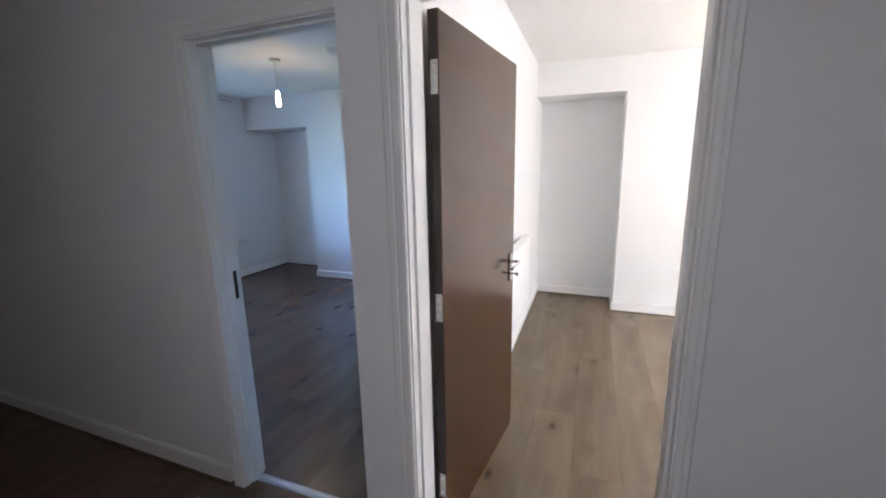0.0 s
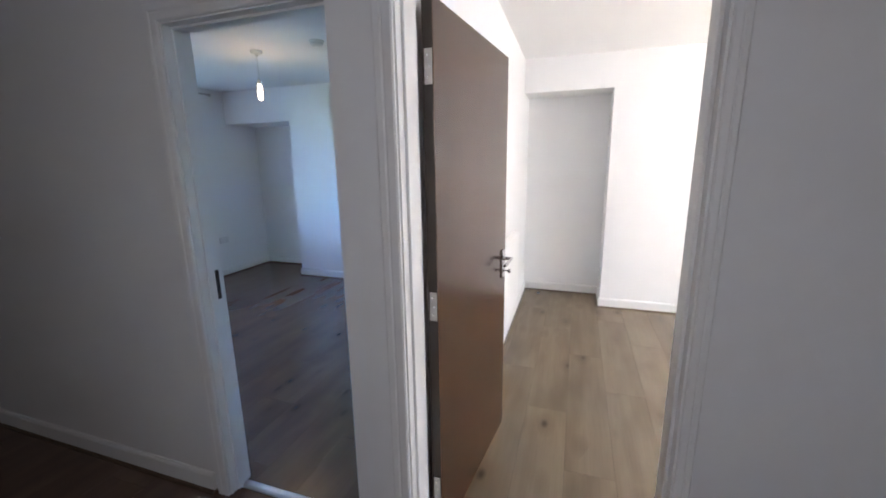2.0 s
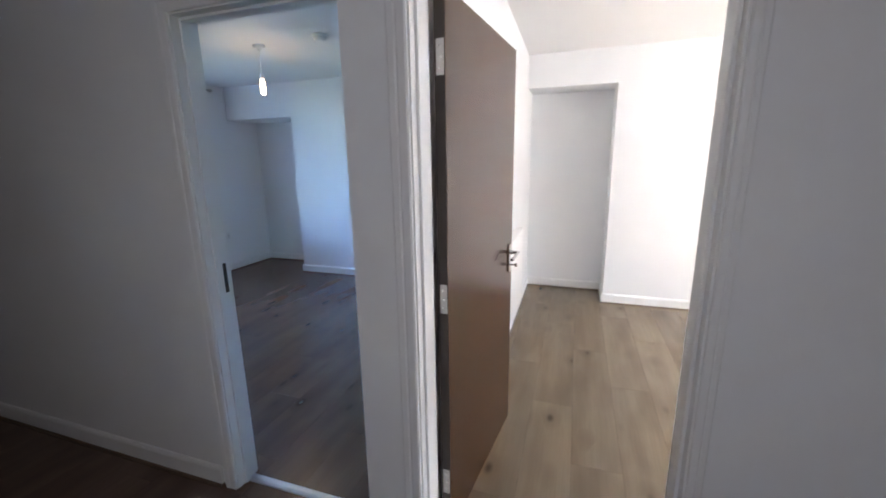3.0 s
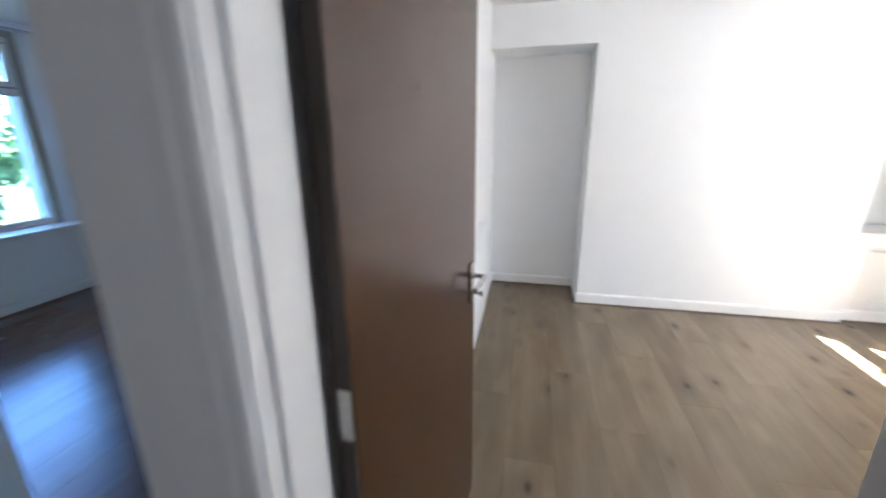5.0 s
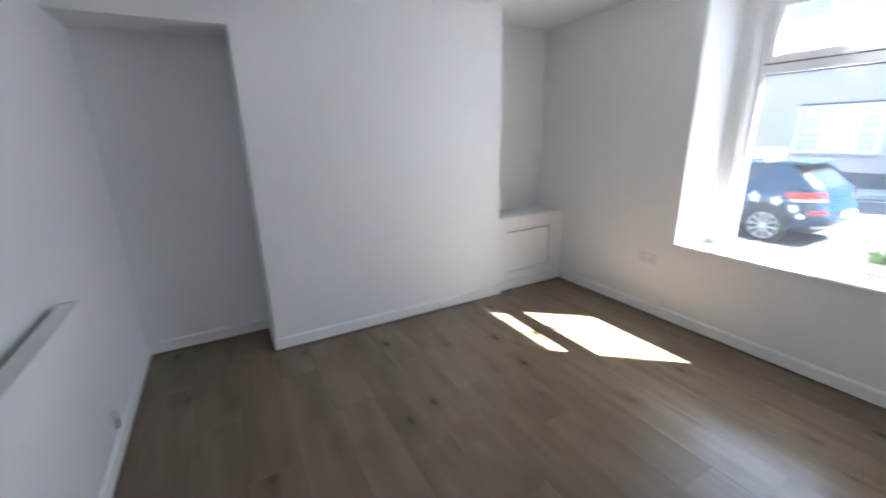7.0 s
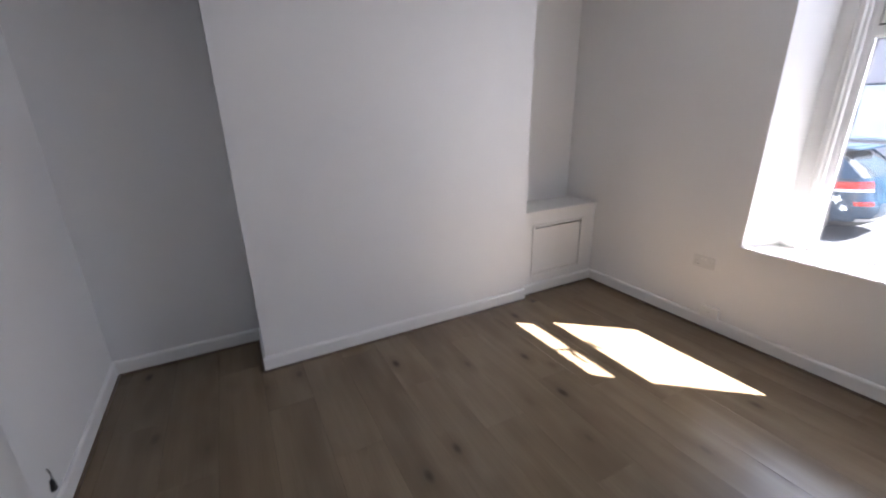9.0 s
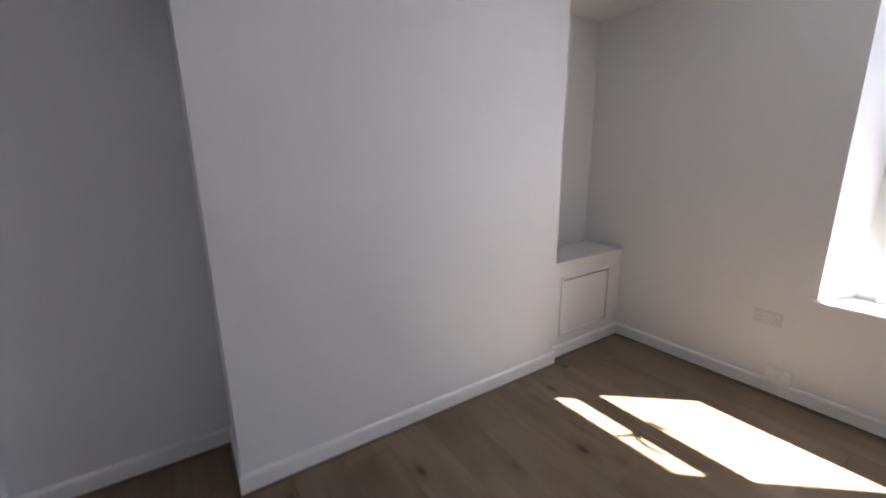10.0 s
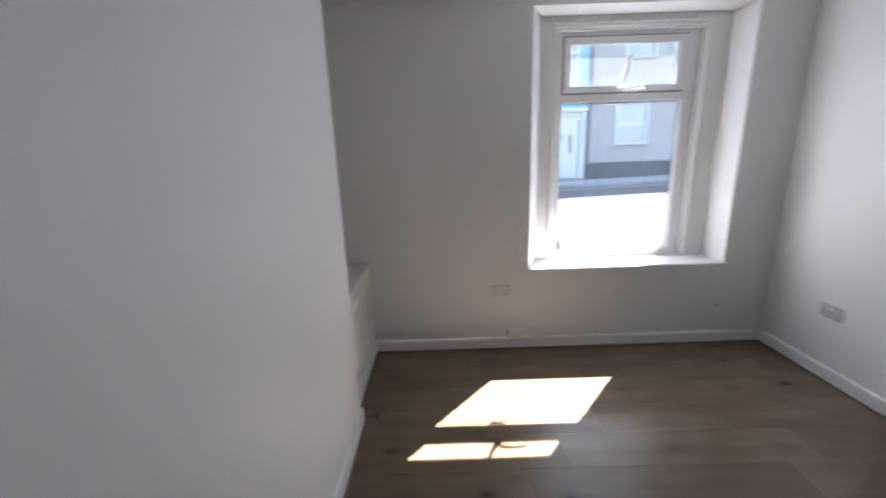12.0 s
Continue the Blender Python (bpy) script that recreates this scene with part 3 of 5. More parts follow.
def door_parts():
    # local: leaf runs along +y from the hinge, its hall face looks to +x
    part("door_leaf", boxed(-LEAF_T, 0.002, 0.0, 0.0, LEAF_W, LEAF_Z, 0.0015), DOORWOOD, door, "brown veneered flush leaf")
    part("lipping", boxed(-LEAF_T + 0.0005, 0.0, 0.0005, -0.0005, 0.0025, LEAF_Z - 0.0005), DOOREDGE_SHADED, door, "dark hinge edge, its shade put into the colour")
    part("lipping", boxed(-LEAF_T + 0.0005, LEAF_W - 0.001, 0.0005, -0.0005, LEAF_W + 0.0012, LEAF_Z - 0.0005), DOOREDGE_SHADED, door, "dark free edge in the same shaded colour")
    for z in (0.19, 0.945, 1.735):
        hinge = part("hinge", boxed(-0.030, -0.0025, z, -0.003, 0.0, z + 0.105, 0.0005), STEEL, door, "satin steel butt hinge")
        for k in (0.02, 0.052, 0.085):
            b = bmesh.new()
            lathe(b, (-0.019 + (0.006 if k == 0.052 else 0), -0.0034, z + k), [(0.0032, 0.0), (0.0036, 0.0006), (0.0036, 0.001)], 10, "Y")
            part("screw", b, CHROME, hinge)
    # handle set on a long plate, on both faces
    hy, hz = LEAF_W - 0.050, 0.895
    plate = part("handle_plate", boxed(0.0, hy - 0.022, hz, 0.008, hy + 0.022, hz + 0.150, 0.003, 2), CHROME, door, "polished chrome lever handle plate")
    b = lathe(bmesh.new(), (0.007, hy, hz + 0.105), [(0.012, 0.0), (0.012, 0.006), (0.009, 0.010), (0.0085, 0.044)], 14, "X")
    part("lever_neck", b, CHROME, plate, smooth=True)
    b = tube(bmesh.new(), [(0.048, hy + 0.006, hz + 0.106), (0.050, hy - 0.012, hz + 0.106), (0.050, hy - 0.035, hz + 0.104),
                           (0.048, hy - 0.065, hz + 0.098), (0.045, hy - 0.095, hz + 0.091), (0.043, hy - 0.106, hz + 0.090)], 0.0078, 10)
    part("lever", b, CHROME, plate, "curved chrome lever", smooth=True)
    b = lathe(bmesh.new(), (0.007, hy, hz + 0.038), [(0.008, 0.0), (0.008, 0.003), (0.0045, 0.005), (0.0045, 0.024), (0.0105, 0.026), (0.0115, 0.031), (0.0105, 0.036), (0.005, 0.038)], 14, "X")
    part("thumb_turn", b, CHROME, plate, "small chrome thumb turn", smooth=True)
    for k in (0.010, 0.140):
        part("screw", lathe(bmesh.new(), (0.0078, hy, hz + k), [(0.004, 0.0), (0.004, 0.0008), (0.003, 0.0013)], 10, "X"), STEEL, plate)
    latch = part("latch_plate", boxed(-0.030, LEAF_W + 0.0012, hz + 0.03, -0.010, LEAF_W + 0.003, hz + 0.19, 0.0004), STEEL, door, "steel latch faceplate")
    part("latch_bolt", boxed(-0.026, LEAF_W + 0.002, hz + 0.10, -0.014, LEAF_W + 0.012, hz + 0.122, 0.002), CHROME, latch)


door_parts()

# ---- radiator ----
RY0, RY1, RTOP, RBOT = 2.45, 3.37, 0.93, 0.33
rad = thing("radiator", (-0.5165, RY0, 0.0), "white enamelled panel radiator fixed to the wall", "radiator", turn=0.84)
RL = RY1 - RY0
bm = boxed(0.078, 0.0, RBOT, 0.092, RL, RTOP - 0.006, 0.005, 2)
front = part("front_panel", bm, RAD, rad, "smooth white front panel", smooth=True)
part("back_panel", boxed(0.030, 0.008, RBOT, 0.040, RL - 0.008, RTOP - 0.012, 0.004, 1), RAD, rad)
for y in (0.0, RL - 0.012):
    part("side_panel", boxed(0.028, y, RBOT + 0.004, 0.079, y + 0.012, RTOP - 0.002, 0.003, 1), RAD, rad)
grille = part("top_grille", boxed(0.030, 0.012, RTOP - 0.012, 0.078, RL - 0.012, RTOP - 0.007), RAD, rad, "white top grille")
for y in (0.010, RL - 0.016):
    part("end_rail", boxed(0.030, y, RTOP - 0.007, 0.090, y + 0.006, RTOP - 0.001, 0.001), RAD, grille)
b = bmesh.new()
lathe(b, (0.053, -0.001, RTOP - 0.068), [(0.013, 0.0), (0.013, -0.005), (0.009, -0.006), (0.009, -0.003)], 18, "Y")
part("vent_ring", lathe(bmesh.new(), (0.053, 0.0, RTOP - 0.068), [(0.0175, 0.0), (0.0175, -0.0025)], 20, "Y"), BRONZE, rad, "dark ring round the plug")
plug = part("air_vent_plug", b, CHROME, rad, "chrome air vent plug", smooth=True)
part("vent_pin", lathe(bmesh.new(), (0.053, -0.004, RTOP - 0.068), [(0.0045, 0.0), (0.0065, -0.004)], 8, "Y"), BLACK, plug)
for y in (0.05, 0.11):
    b = bmesh.new()
    rod(b, (0.046, y, RBOT + 0.01), (0.046, y, RBOT - 0.045), 0.011, sides=12)
    lathe(b, (0.046, y, RBOT - 0.085), [(0.014, 0.0), (0.019, 0.008), (0.019, 0.036), (0.012, 0.044)], 14)
    part("valve", b, PLASTIC, rad, "white radiator valve", smooth=True)
    part("pipe", rod(bmesh.new(), (0.046, y, RBOT - 0.08), (0.046, y, 0.0), 0.0075, sides=10), RAD, rad, "painted copper pipe", smooth=True)
for y in (0.18, RL - 0.18):
    part("wall_bracket", boxed(0.002, y - 0.02, RBOT + 0.06, 0.031, y + 0.02, RTOP - 0.08, 0.001), RAD, rad)

# torn cable end by the skirting
b = tube(bmesh.new(), [(-0.539, 3.690, 0.232), (-0.530, 3.689, 0.226), (-0.527, 3.686, 0.205), (-0.527, 3.682, 0.180)], 0.0022, 6)
cab = tagged(link_mesh("cable_stub", b, BLACK, smooth=True), "short black aerial cable end hanging from the wall", "cable")
part("cable_plug", prism(bmesh.new(), [(3.684, 0.184), (3.676, 0.182), (3.660, 0.150), (3.664, 0.138), (3.690, 0.134)], -0.534, -0.522, "X"), BLACK, cab, "black cable plug")

# ---- meter cupboard in the alcove ----
cup = thing("boxed_cupboard", (2.30, 4.365, 0.0), "white painted boxed-in cupboard filling the low alcove", "cupboard")
part("carcass", wall_mesh(0.0, 0.84, 0.0, 0.715, 0.0, 0.365, [(0.145, 0.670, 0.185, 0.600)], "x"), GLOSS, cup)
part("top_board", boxed(-0.0, -0.010, 0.715, 0.84, 0.365, 0.737, 0.003, 2), GLOSS, cup, "white painted top board")
hatch = part("hatch", boxed(0.150, -0.002, 0.190, 0.660, 0.018, 0.586, 0.002), GLOSS, cup, "white flush access panel")
for x0, z0, x1, z1 in ((0.118, 0.165, 0.146, 0.622), (0.669, 0.165, 0.697, 0.622), (0.1465, 0.165, 0.6685, 0.188), (0.1465, 0.599, 0.6685, 0.622)):
    part("trim", boxed(x0, -0.009, z0, x1, -0.0005, z1, 0.003, 1), GLOSS, hatch)

# ---- front window ----


def casement_window(name, at, turn, y0, y1, z0, z1, transom, low_glass, top_glass, label):
    """Local: faces the room along -x; y0..y1, z0..z1 is the outer edge of the plastic frame."""
    win = thing(name, at, label, "window", turn=turn)
    tagged(win, kind="structure")
    fw = 0.042
    bm = wall_mesh(y0, y1, z0, z1, 0.02, 0.085, [(y0 + fw * 0.2, y1 - fw * 0.2, z0 + fw, transom - 0.032), (y0 + fw, y1 - fw, transom + 0.034, z1 - fw)], "y")
    fr = part("window_frame", bm, UPVC, win, "white plastic window frame")
    # glazing beads round the fixed light
    a0, a1, c0, c1 = y0 + fw * 0.2, y1 - fw * 0.2, z0 + fw, transom - 0.032
    for q in ((a0, c0, a1, c0 + 0.014), (a0, c1 - 0.014, a1, c1), (a0, c0 + 0.0142, a0 + 0.014, c1 - 0.0142), (a1 - 0.014, c0 + 0.0142, a1, c1 - 0.0142)):
        part("glazing_bead", boxed(0.022, q[0] + 0.0005, q[1] + 0.0005, 0.040, q[2] - 0.0005, q[3] - 0.0005, 0.004, 1), UPVC, fr)
    pane = part("pane", boxed(0.046, a0 + 0.002, c0 + 0.002, 0.050, a1 - 0.002, c1 - 0.002), low_glass, win, "clear double-glazed pane")
    part("seal", wall_mesh(a0 + 0.0135, a1 - 0.0135, c0 + 0.0135, c1 - 0.0135, 0.0405, 0.0455, [(a0 + 0.022, a1 - 0.022, c0 + 0.022, c1 - 0.022)], "y"), GASKET_AND_GAP, fr, "thin dark rubber seal")
    pane.visible_shadow = False
    # top-hung sash
    b0, b1, d0, d1 = y0 + fw - 0.012, y1 - fw + 0.012, transom + 0.022, z1 - fw + 0.012
    sash = part("sash", wall_mesh(b0, b1, d0, d1, 0.004, 0.060, [(b0 + 0.045, b1 - 0.045, d0 + 0.042, d1 - 0.045)], "y"), UPVC, win, "white top-hung opening sash")
    part("seal", wall_mesh(b0 + 0.042, b1 - 0.042, d0 + 0.039, d1 - 0.042, 0.020, 0.026, [(b0 + 0.049, b1 - 0.049, d0 + 0.046, d1 - 0.049)], "y"), GASKET_AND_GAP, sash, "thin dark rubber seal")
    p2 = part("pane", boxed(0.028, b0 + 0.046, d0 + 0.043, 0.032, b1 - 0.046, d1 - 0.046), top_glass, win, "fanlight pane")
    # solid grey ring stands for the shade in the gap round the sash
    part("shadow_gap", wall_mesh(b0 - 0.009, b1 + 0.009, d0 - 0.009, d1 + 0.009, 0.0165, 0.0198, [(b0 + 0.001, b1 - 0.001, d0 + 0.001, d1 - 0.001)], "y"), GASKET_AND_GAP, fr, "grey ring drawn for the shaded gap round the sash")
    p2.visible_shadow = False
    # lever handle in the middle of the sash's lower rail
    ym = (b0 + b1) / 2
    h = part("window_handle", boxed(-0.008, ym - 0.032, d0 + 0.010, 0.004, ym + 0.032, d0 + 0.032, 0.004, 2), UPVC, sash, "white window handle")
    b = tube(bmesh.new(), [(-0.006, ym, d0 + 0.021), (-0.030, ym, d0 + 0.021), (-0.040, ym - 0.012, d0 + 0.023), (-0.042, ym - 0.05, d0 + 0.028), (-0.040, ym - 0.10, d0 + 0.030), (-0.038, ym - 0.125, d0 + 0.029)], 0.008, 8)
    part("handle_lever", b, UPVC, h, smooth=True)
    return win


win1 = casement_window("window_1", (XF, 0, 0), 0.0, 1.985, 2.915, 0.655, 2.315, 1.888, GLASS, GLASS_DUSTY, "white plastic casement window with a top-hung fanlight")
# timber lining boards between the reveal and the plastic frame
bm = wall_mesh(F["y0"] - 0.003, F["y1"] + 0.003, 0.655, 2.422, XF - 0.007, XF - 0.001, [(G["y0"] + 0.03, G["y1"] - 0.03, 0.60, G["z1"] - 0.035)], "y")
part("lining_board", bm, GLOSS, win1, "white painted lining board").matrix_basis = Matrix.Translation((-XF, 0, 0))
TR = [(0.0, 0.0), (0.0, 0.018), (0.012, 0.026), (0.030, 0.026), (0.036, 0.016), (0.050, 0.016), (0.055, 0.010), (0.055, 0.0)]
bm = bmesh.new()
rings = [[bm.verts.new((XF + 0.003 - d, py + w * sy, pz + w * sz)) for w, d in TR]
         for py, pz, sy, sz in ((G["y0"], 0.656, 1, 0), (G["y0"], G["z1"], 1, -1), (G["y1"], G["z1"], -1, -1), (G["y1"], 0.656, -1, 0))]
for a, b in zip(rings, rings[1:]):
    for i in range(len(TR)):
        bm.faces.new((a[i], a[(i + 1) % len(TR)], b[(i + 1) % len(TR)], b[i]))
bm.faces.new(rings[0])
bm.faces.new(rings[-1])
bmesh.ops.recalc_face_normals(bm, faces=bm.faces[:])
part("window_trim", bm, GLOSS, win1, "moulded white timber trim").matrix_basis = Matrix.Translation((-XF, 0, 0))
bm = bmesh.new()
block(bm, XF + 0.018, 1.88, 0.655, XF + 0.06, 1.986, 2.345)
block(bm, XF + 0.018, 2.9155, 0.655, XF + 0.06, 2.986, 2.345)
block(bm, XF + 0.018, 1.9865, 2.3155, XF + 0.06, 2.915, 2.345)
part("packer", bm, UPVC, win1, "white plastic frame extension").matrix_basis = Matrix.Translation((-XF, 0, 0))
bm = prism(bmesh.new(), [(3.118, 3.185), (3.118, 1.680), (3.139, 1.680), (3.141, 1.7005), (XF + 0.022, 1.7225), (XF + 0.022, 3.055), (3.141, 3.1645), (3.139, 3.185)], 0.631, 0.656)
bmesh.ops.bevel(bm, geom=[e for e in bm.edges if all(abs(v.co.x - 3.118) < 1e-4 for v in e.verts)], offset=0.006, segments=2, affect='EDGES')
structure("window_sill_1", bm, GLOSS, "white gloss-painted timber window sill", "window sill")
structure("window_sill_2", boxed(XF + 0.06, 1.88, 0.58, 3.66, 2.90, 0.628, 0.006), KERB, "stone outer window sill", "window sill")
# a handle and its hooked stay on the rail under the fanlight
b = bmesh.new()
tube(b, [(3.372, 2.47, 1.925), (3.345, 2.47, 1.915), (3.330, 2.46, 1.905), (3.325, 2.43, 1.905), (3.325, 2.39, 1.918), (3.326, 2.345, 1.916), (3.328, 2.315, 1.908)], 0.008, 8)
lathe(b, (3.372, 2.47, 1.925), [(0.012, -0.012), (0.015, -0.008), (0.015, 0.0)], 12, "X")
prism(b, [(2.474, 1.925), (2.446, 1.925), (2.404, 2.165), (2.416, 2.170)], 3.372, 3.378, "X")
stay = tagged(link_mesh("window_stay", b, GREYPLASTIC, smooth=True), "white hooked window stay on the fanlight rail", "window stay")
b = bmesh.new()
block(b, 3.4655, 2.445, 1.830, 3.478, 2.535, 1.856, 0.004)
rod(b, (3.474, 2.455, 1.845), (3.474, 2.436, 1.788), 0.007, 0.004, 8)
part("stay_catch", b, UPVC, stay, "small white catch on the outer side of the rail", smooth=True)

# ---- back window ----
win2 = casement_window("window_2", (-4.86, 0, 0), 180.0, -3.74, -2.46, 0.68, 2.36, 1.935, GLASS_SKYLIGHT, GLASS_SKYLIGHT, "white plastic casement window in the back room")
bm = wall_mesh(AF["y0"] - 0.003, AF["y1"] + 0.003, 0.68, 2.442, 0.003, 0.020, [(2.47, 3.725, 0.60, 2.35)], "y")
for v in bm.verts:
    v.co.y = -v.co.y
bmesh.ops.reverse_faces(bm, faces=bm.faces[:])
part("lining_board", bm, GLOSS, win2, "white painted lining board")
structure("window_sill_3", boxed(-4.885, 2.44, 0.656, -4.585, 3.965, 0.681, 0.005, 2), GLOSS, "white painted timber window sill", "window sill")
pole = thing("curtain_pole", (WEST + 0.07, 3.2, 2.40), "grey metal curtain pole above the back window", "curtain pole")
part("rod", rod(bmesh.new(), (0, -1.15, 0), (0, 1.0, 0), 0.011, sides=12), STEEL, pole, smooth=True)
for y, s in ((-1.15, -1), (1.0, 1)):
    part("finial", lathe(bmesh.new(), (0, y, 0), [(0.012, 0.0), (0.017, s * 0.01), (0.019, s * 0.03), (0.012, s * 0.045), (0.006, s * 0.05)], 14, "Y"), STEEL, pole, smooth=True)
for y in (-1.0, 0.85):
    part("bracket", rod(bmesh.new(), (-0.07, y, 0.0), (0.0, y, 0.0), 0.008, sides=10), STEEL, pole)

# ---- pendant lamp and detector in the back room ----
lamp = thing("pendant_lamp", (-2.715, 3.09, CEIL_Z), "bare lit bulb hanging from a white ceiling rose", "pendant lamp")
part("ceiling_rose", lathe(bmesh.new(), (0, 0, 0), [(0.050, 0.0), (0.050, -0.012), (0.042, -0.024), (0.016, -0.032), (0.010, -0.045)], 24), PLASTIC, lamp, smooth=True)
part("flex", rod(bmesh.new(), (0, 0, -0.04), (0, 0, -0.235), 0.0035, sides=8), PLASTIC, lamp, "white flex")
part("lamp_holder", lathe(bmesh.new(), (0, 0, -0.275), [(0.019, 0.0), (0.020, 0.01), (0.018, 0.028), (0.012, 0.040), (0.006, 0.048)], 16), PLASTIC, lamp, smooth=True)
part("bulb", lathe(bmesh.new(), (0, 0, -0.43), [(0.006, 0.022), (0.014, 0.026), (0.019, 0.036), (0.020, 0.055), (0.020, 0.105), (0.018, 0.125), (0.015, 0.140), (0.014, 0.156)], 20), BULB, lamp, "glowing elongated bulb", smooth=True)
glow = new("bulb_light", bpy.data.lights.new("bulb_light", 'POINT'))
glow.data.energy, glow.data.color, glow.data.shadow_soft_size = 0.052, (1.0, 0.78, 0.50), 0.04
glow.location = (-2.715, 3.09, CEIL_Z - 0.37)
bpy.data.objects["bulb"].visible_shadow = False
det = thing("smoke_detector", (-2.06, 3.04, CEIL_Z), "round white smoke detector on the ceiling", "smoke detector")
part("base", lathe(bmesh.new(), (0, 0, 0), [(0.062, 0.0), (0.062, -0.010), (0.055, -0.014)], 24), PLASTIC, det, smooth=True)
part("cover", lathe(bmesh.new(), (0, 0, -0.014), [(0.052, 0.0), (0.050, -0.016), (0.036, -0.030), (0.010, -0.034)], 24), PLASTIC, det, smooth=True)

# ---- sockets ----


def double_socket(at, turn, label, plate=None):
    so = thing("double_socket", at, label, "socket", "wall sockets", turn)
    part("faceplate", boxed(-0.073, 0.0, -0.043, 0.073, 0.010, 0.043, 0.003, 2), plate or GREYPLASTIC, so)
    for s in (-1, 1):
        part("rocker", boxed(s * 0.012 - 0.006, 0.0095, 0.012, s * 0.012 + 0.006, 0.013, 0.030, 0.001), PLASTIC, so)
        for dx, dz, w, h in ((0.0, 0.012, 0.0022, 0.004), (-0.011, -0.012, 0.0035, 0.002), (0.011, -0.012, 0.0035, 0.002)):
            x = s * 0.045 + dx
            part("pin_slot", boxed(x - w, 0.0094, dz - h - 0.008, x + w, 0.0103, dz + h - 0.008), SLOTGREY, so)
    for x in (-0.060, 0.060):
        part("screw", lathe(bmesh.new(), (x, 0.0095, 0.0), [(0.003, 0.0), (0.003, 0.001)], 8, "Y"), STEEL, so)
    return so


double_socket((3.14, 3.37, 0.482), 90.0, "white plastic double socket on the window wall")
double_socket((2.625, 1.33, 0.458), 0.0, "white plastic double socket on the side wall, shade put into its grey", SOCKET_SHADED)
spur = thing("cable_box", (3.14, 3.262, 0.138), "small white surface box standing on the skirting", "junction box", turn=90.0)
part("body", boxed(-0.062, 0.0, -0.040, 0.062, 0.028, 0.040, 0.004, 2), PLASTIC, spur)
part("lid_screw", lathe(bmesh.new(), (0.0, 0.0275, 0.0), [(0.004, 0.0), (0.004, 0.001)], 8, "Y"), STEEL, spur)

# ---- added side window lighting the hall, and an unseen wall blocking its sun ----
hw = thing("added_window_hall", (0, -1.19, 0), "added unseen side window that lights the hall", "window")
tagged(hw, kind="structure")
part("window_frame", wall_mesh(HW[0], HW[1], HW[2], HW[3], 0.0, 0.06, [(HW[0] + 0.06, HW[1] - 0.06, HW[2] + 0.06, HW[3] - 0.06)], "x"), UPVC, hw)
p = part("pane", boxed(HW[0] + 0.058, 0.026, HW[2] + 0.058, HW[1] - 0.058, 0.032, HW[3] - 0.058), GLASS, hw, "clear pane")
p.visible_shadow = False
structure("wall_sun_screen", boxed(-5.0, -2.75, -0.6, 3.60, -2.50, 7.0), RENDER_STONE, "unseen rendered wall added to keep the sun off the hall window", "wall")
structure("window_sill_4", boxed(HW[0] - 0.03, -1.13, HW[2] - 0.024, HW[1] + 0.03, -1.075, HW[2] - 0.001, 0.004), GLOSS, "white painted sill of the added hall window", "window sill")
double_socket((-4.62, 4.22, 0.50), -90.0, "white plastic double socket below the back window")
b = lathe(bmesh.new(), (3.14, 1.697, 0.309), [(0.006, 0.0), (0.006, -0.004), (0.003, -0.008)], 8, "X")
tagged(link_mesh("cable_stub", b, BLACK), "tiny dark cable end poking from the wall", "cable")

# ---- outside: street side ----
GZ = -0.32
HX_ROW = 18.4                        # front of the houses opposite
SLOPE = 0.06                         # the street falls towards +y, less steeply before y = -0.5
BENDS = (-16.0, -0.5, 20.0)


def street_z(y, z=0.0):
    """Height z above the road's datum at y, following the fall of the street."""
    return GZ + 0.09 + z - SLOPE * (min(max(y, BENDS[1]), BENDS[2]) - BENDS[1]) + 0.025 * (BENDS[1] - max(min(y, BENDS[1]), BENDS[0]))


def sloped(x0, x1, z0, z1, bevel=0.0):
    """A strip along the street from z0 to z1 over the road, falling with it."""
    bm = bmesh.new()
    prism(bm, [(x0, z0), (x1, z0), (x1, z1 - bevel), (x1 - bevel, z1), (x0 + bevel, z1), (x0, z1 - bevel)] if bevel else [(x0, z0), (x1, z0), (x1, z1), (x0, z1)], -60.0, 60.0, "Y")
    for y in BENDS:
        bmesh.ops.bisect_plane(bm, geom=bm.verts[:] + bm.edges[:] + bm.faces[:], plane_co=(0, y, 0), plane_no=(0, 1, 0))
    for v in bm.verts:
        v.co.z = street_z(v.co.y, v.co.z)
    return bm


bm = bmesh.new()
cells = [[bm.verts.new((x, y, (street_z(y, -0.25) if 3.5 < x < 40 else GZ - 0.10))) for y in (-400.0, -60.0, *BENDS, 60.0, 400.0)] for x in (-400.0, 3.4, 3.61, 30.0, 60.0, 400.0)]
for a, b in zip(cells, cells[1:]):
    for i in range(6):
        bm.faces.new((a[i], b[i], b[i + 1], a[i + 1]))
structure("ground", bm, EARTH, "rough grass and soil reaching far off", "ground")
structure("pavement_1", sloped(3.60, 5.75, -0.20, 0.10), PAVING, "pale sunlit concrete pavement below the window", "pavement")
structure("road", sloped(5.88, 16.35, -0.20, 0.0), ASPHALT, "grey asphalt street between the terraces", "road")
structure("kerb_1", sloped(5.7502, 5.8798, -0.20, 0.105, 0.012), KERB, "pale stone kerb along the street", "kerb")
structure("kerb_2", sloped(16.3502, 16.4798, -0.20, 0.105, 0.012), KERB, "pale stone kerb along the street", "kerb")
structure("pavement_2", sloped(16.48, HX_ROW, -0.20, 0.10), PAVING, "shaded concrete pavement before the houses", "pavement")
structure("road_marking", sloped(15.70, 15.78, -0.01, 0.004), WHITE, "worn pale line painted on the road", "road marking")


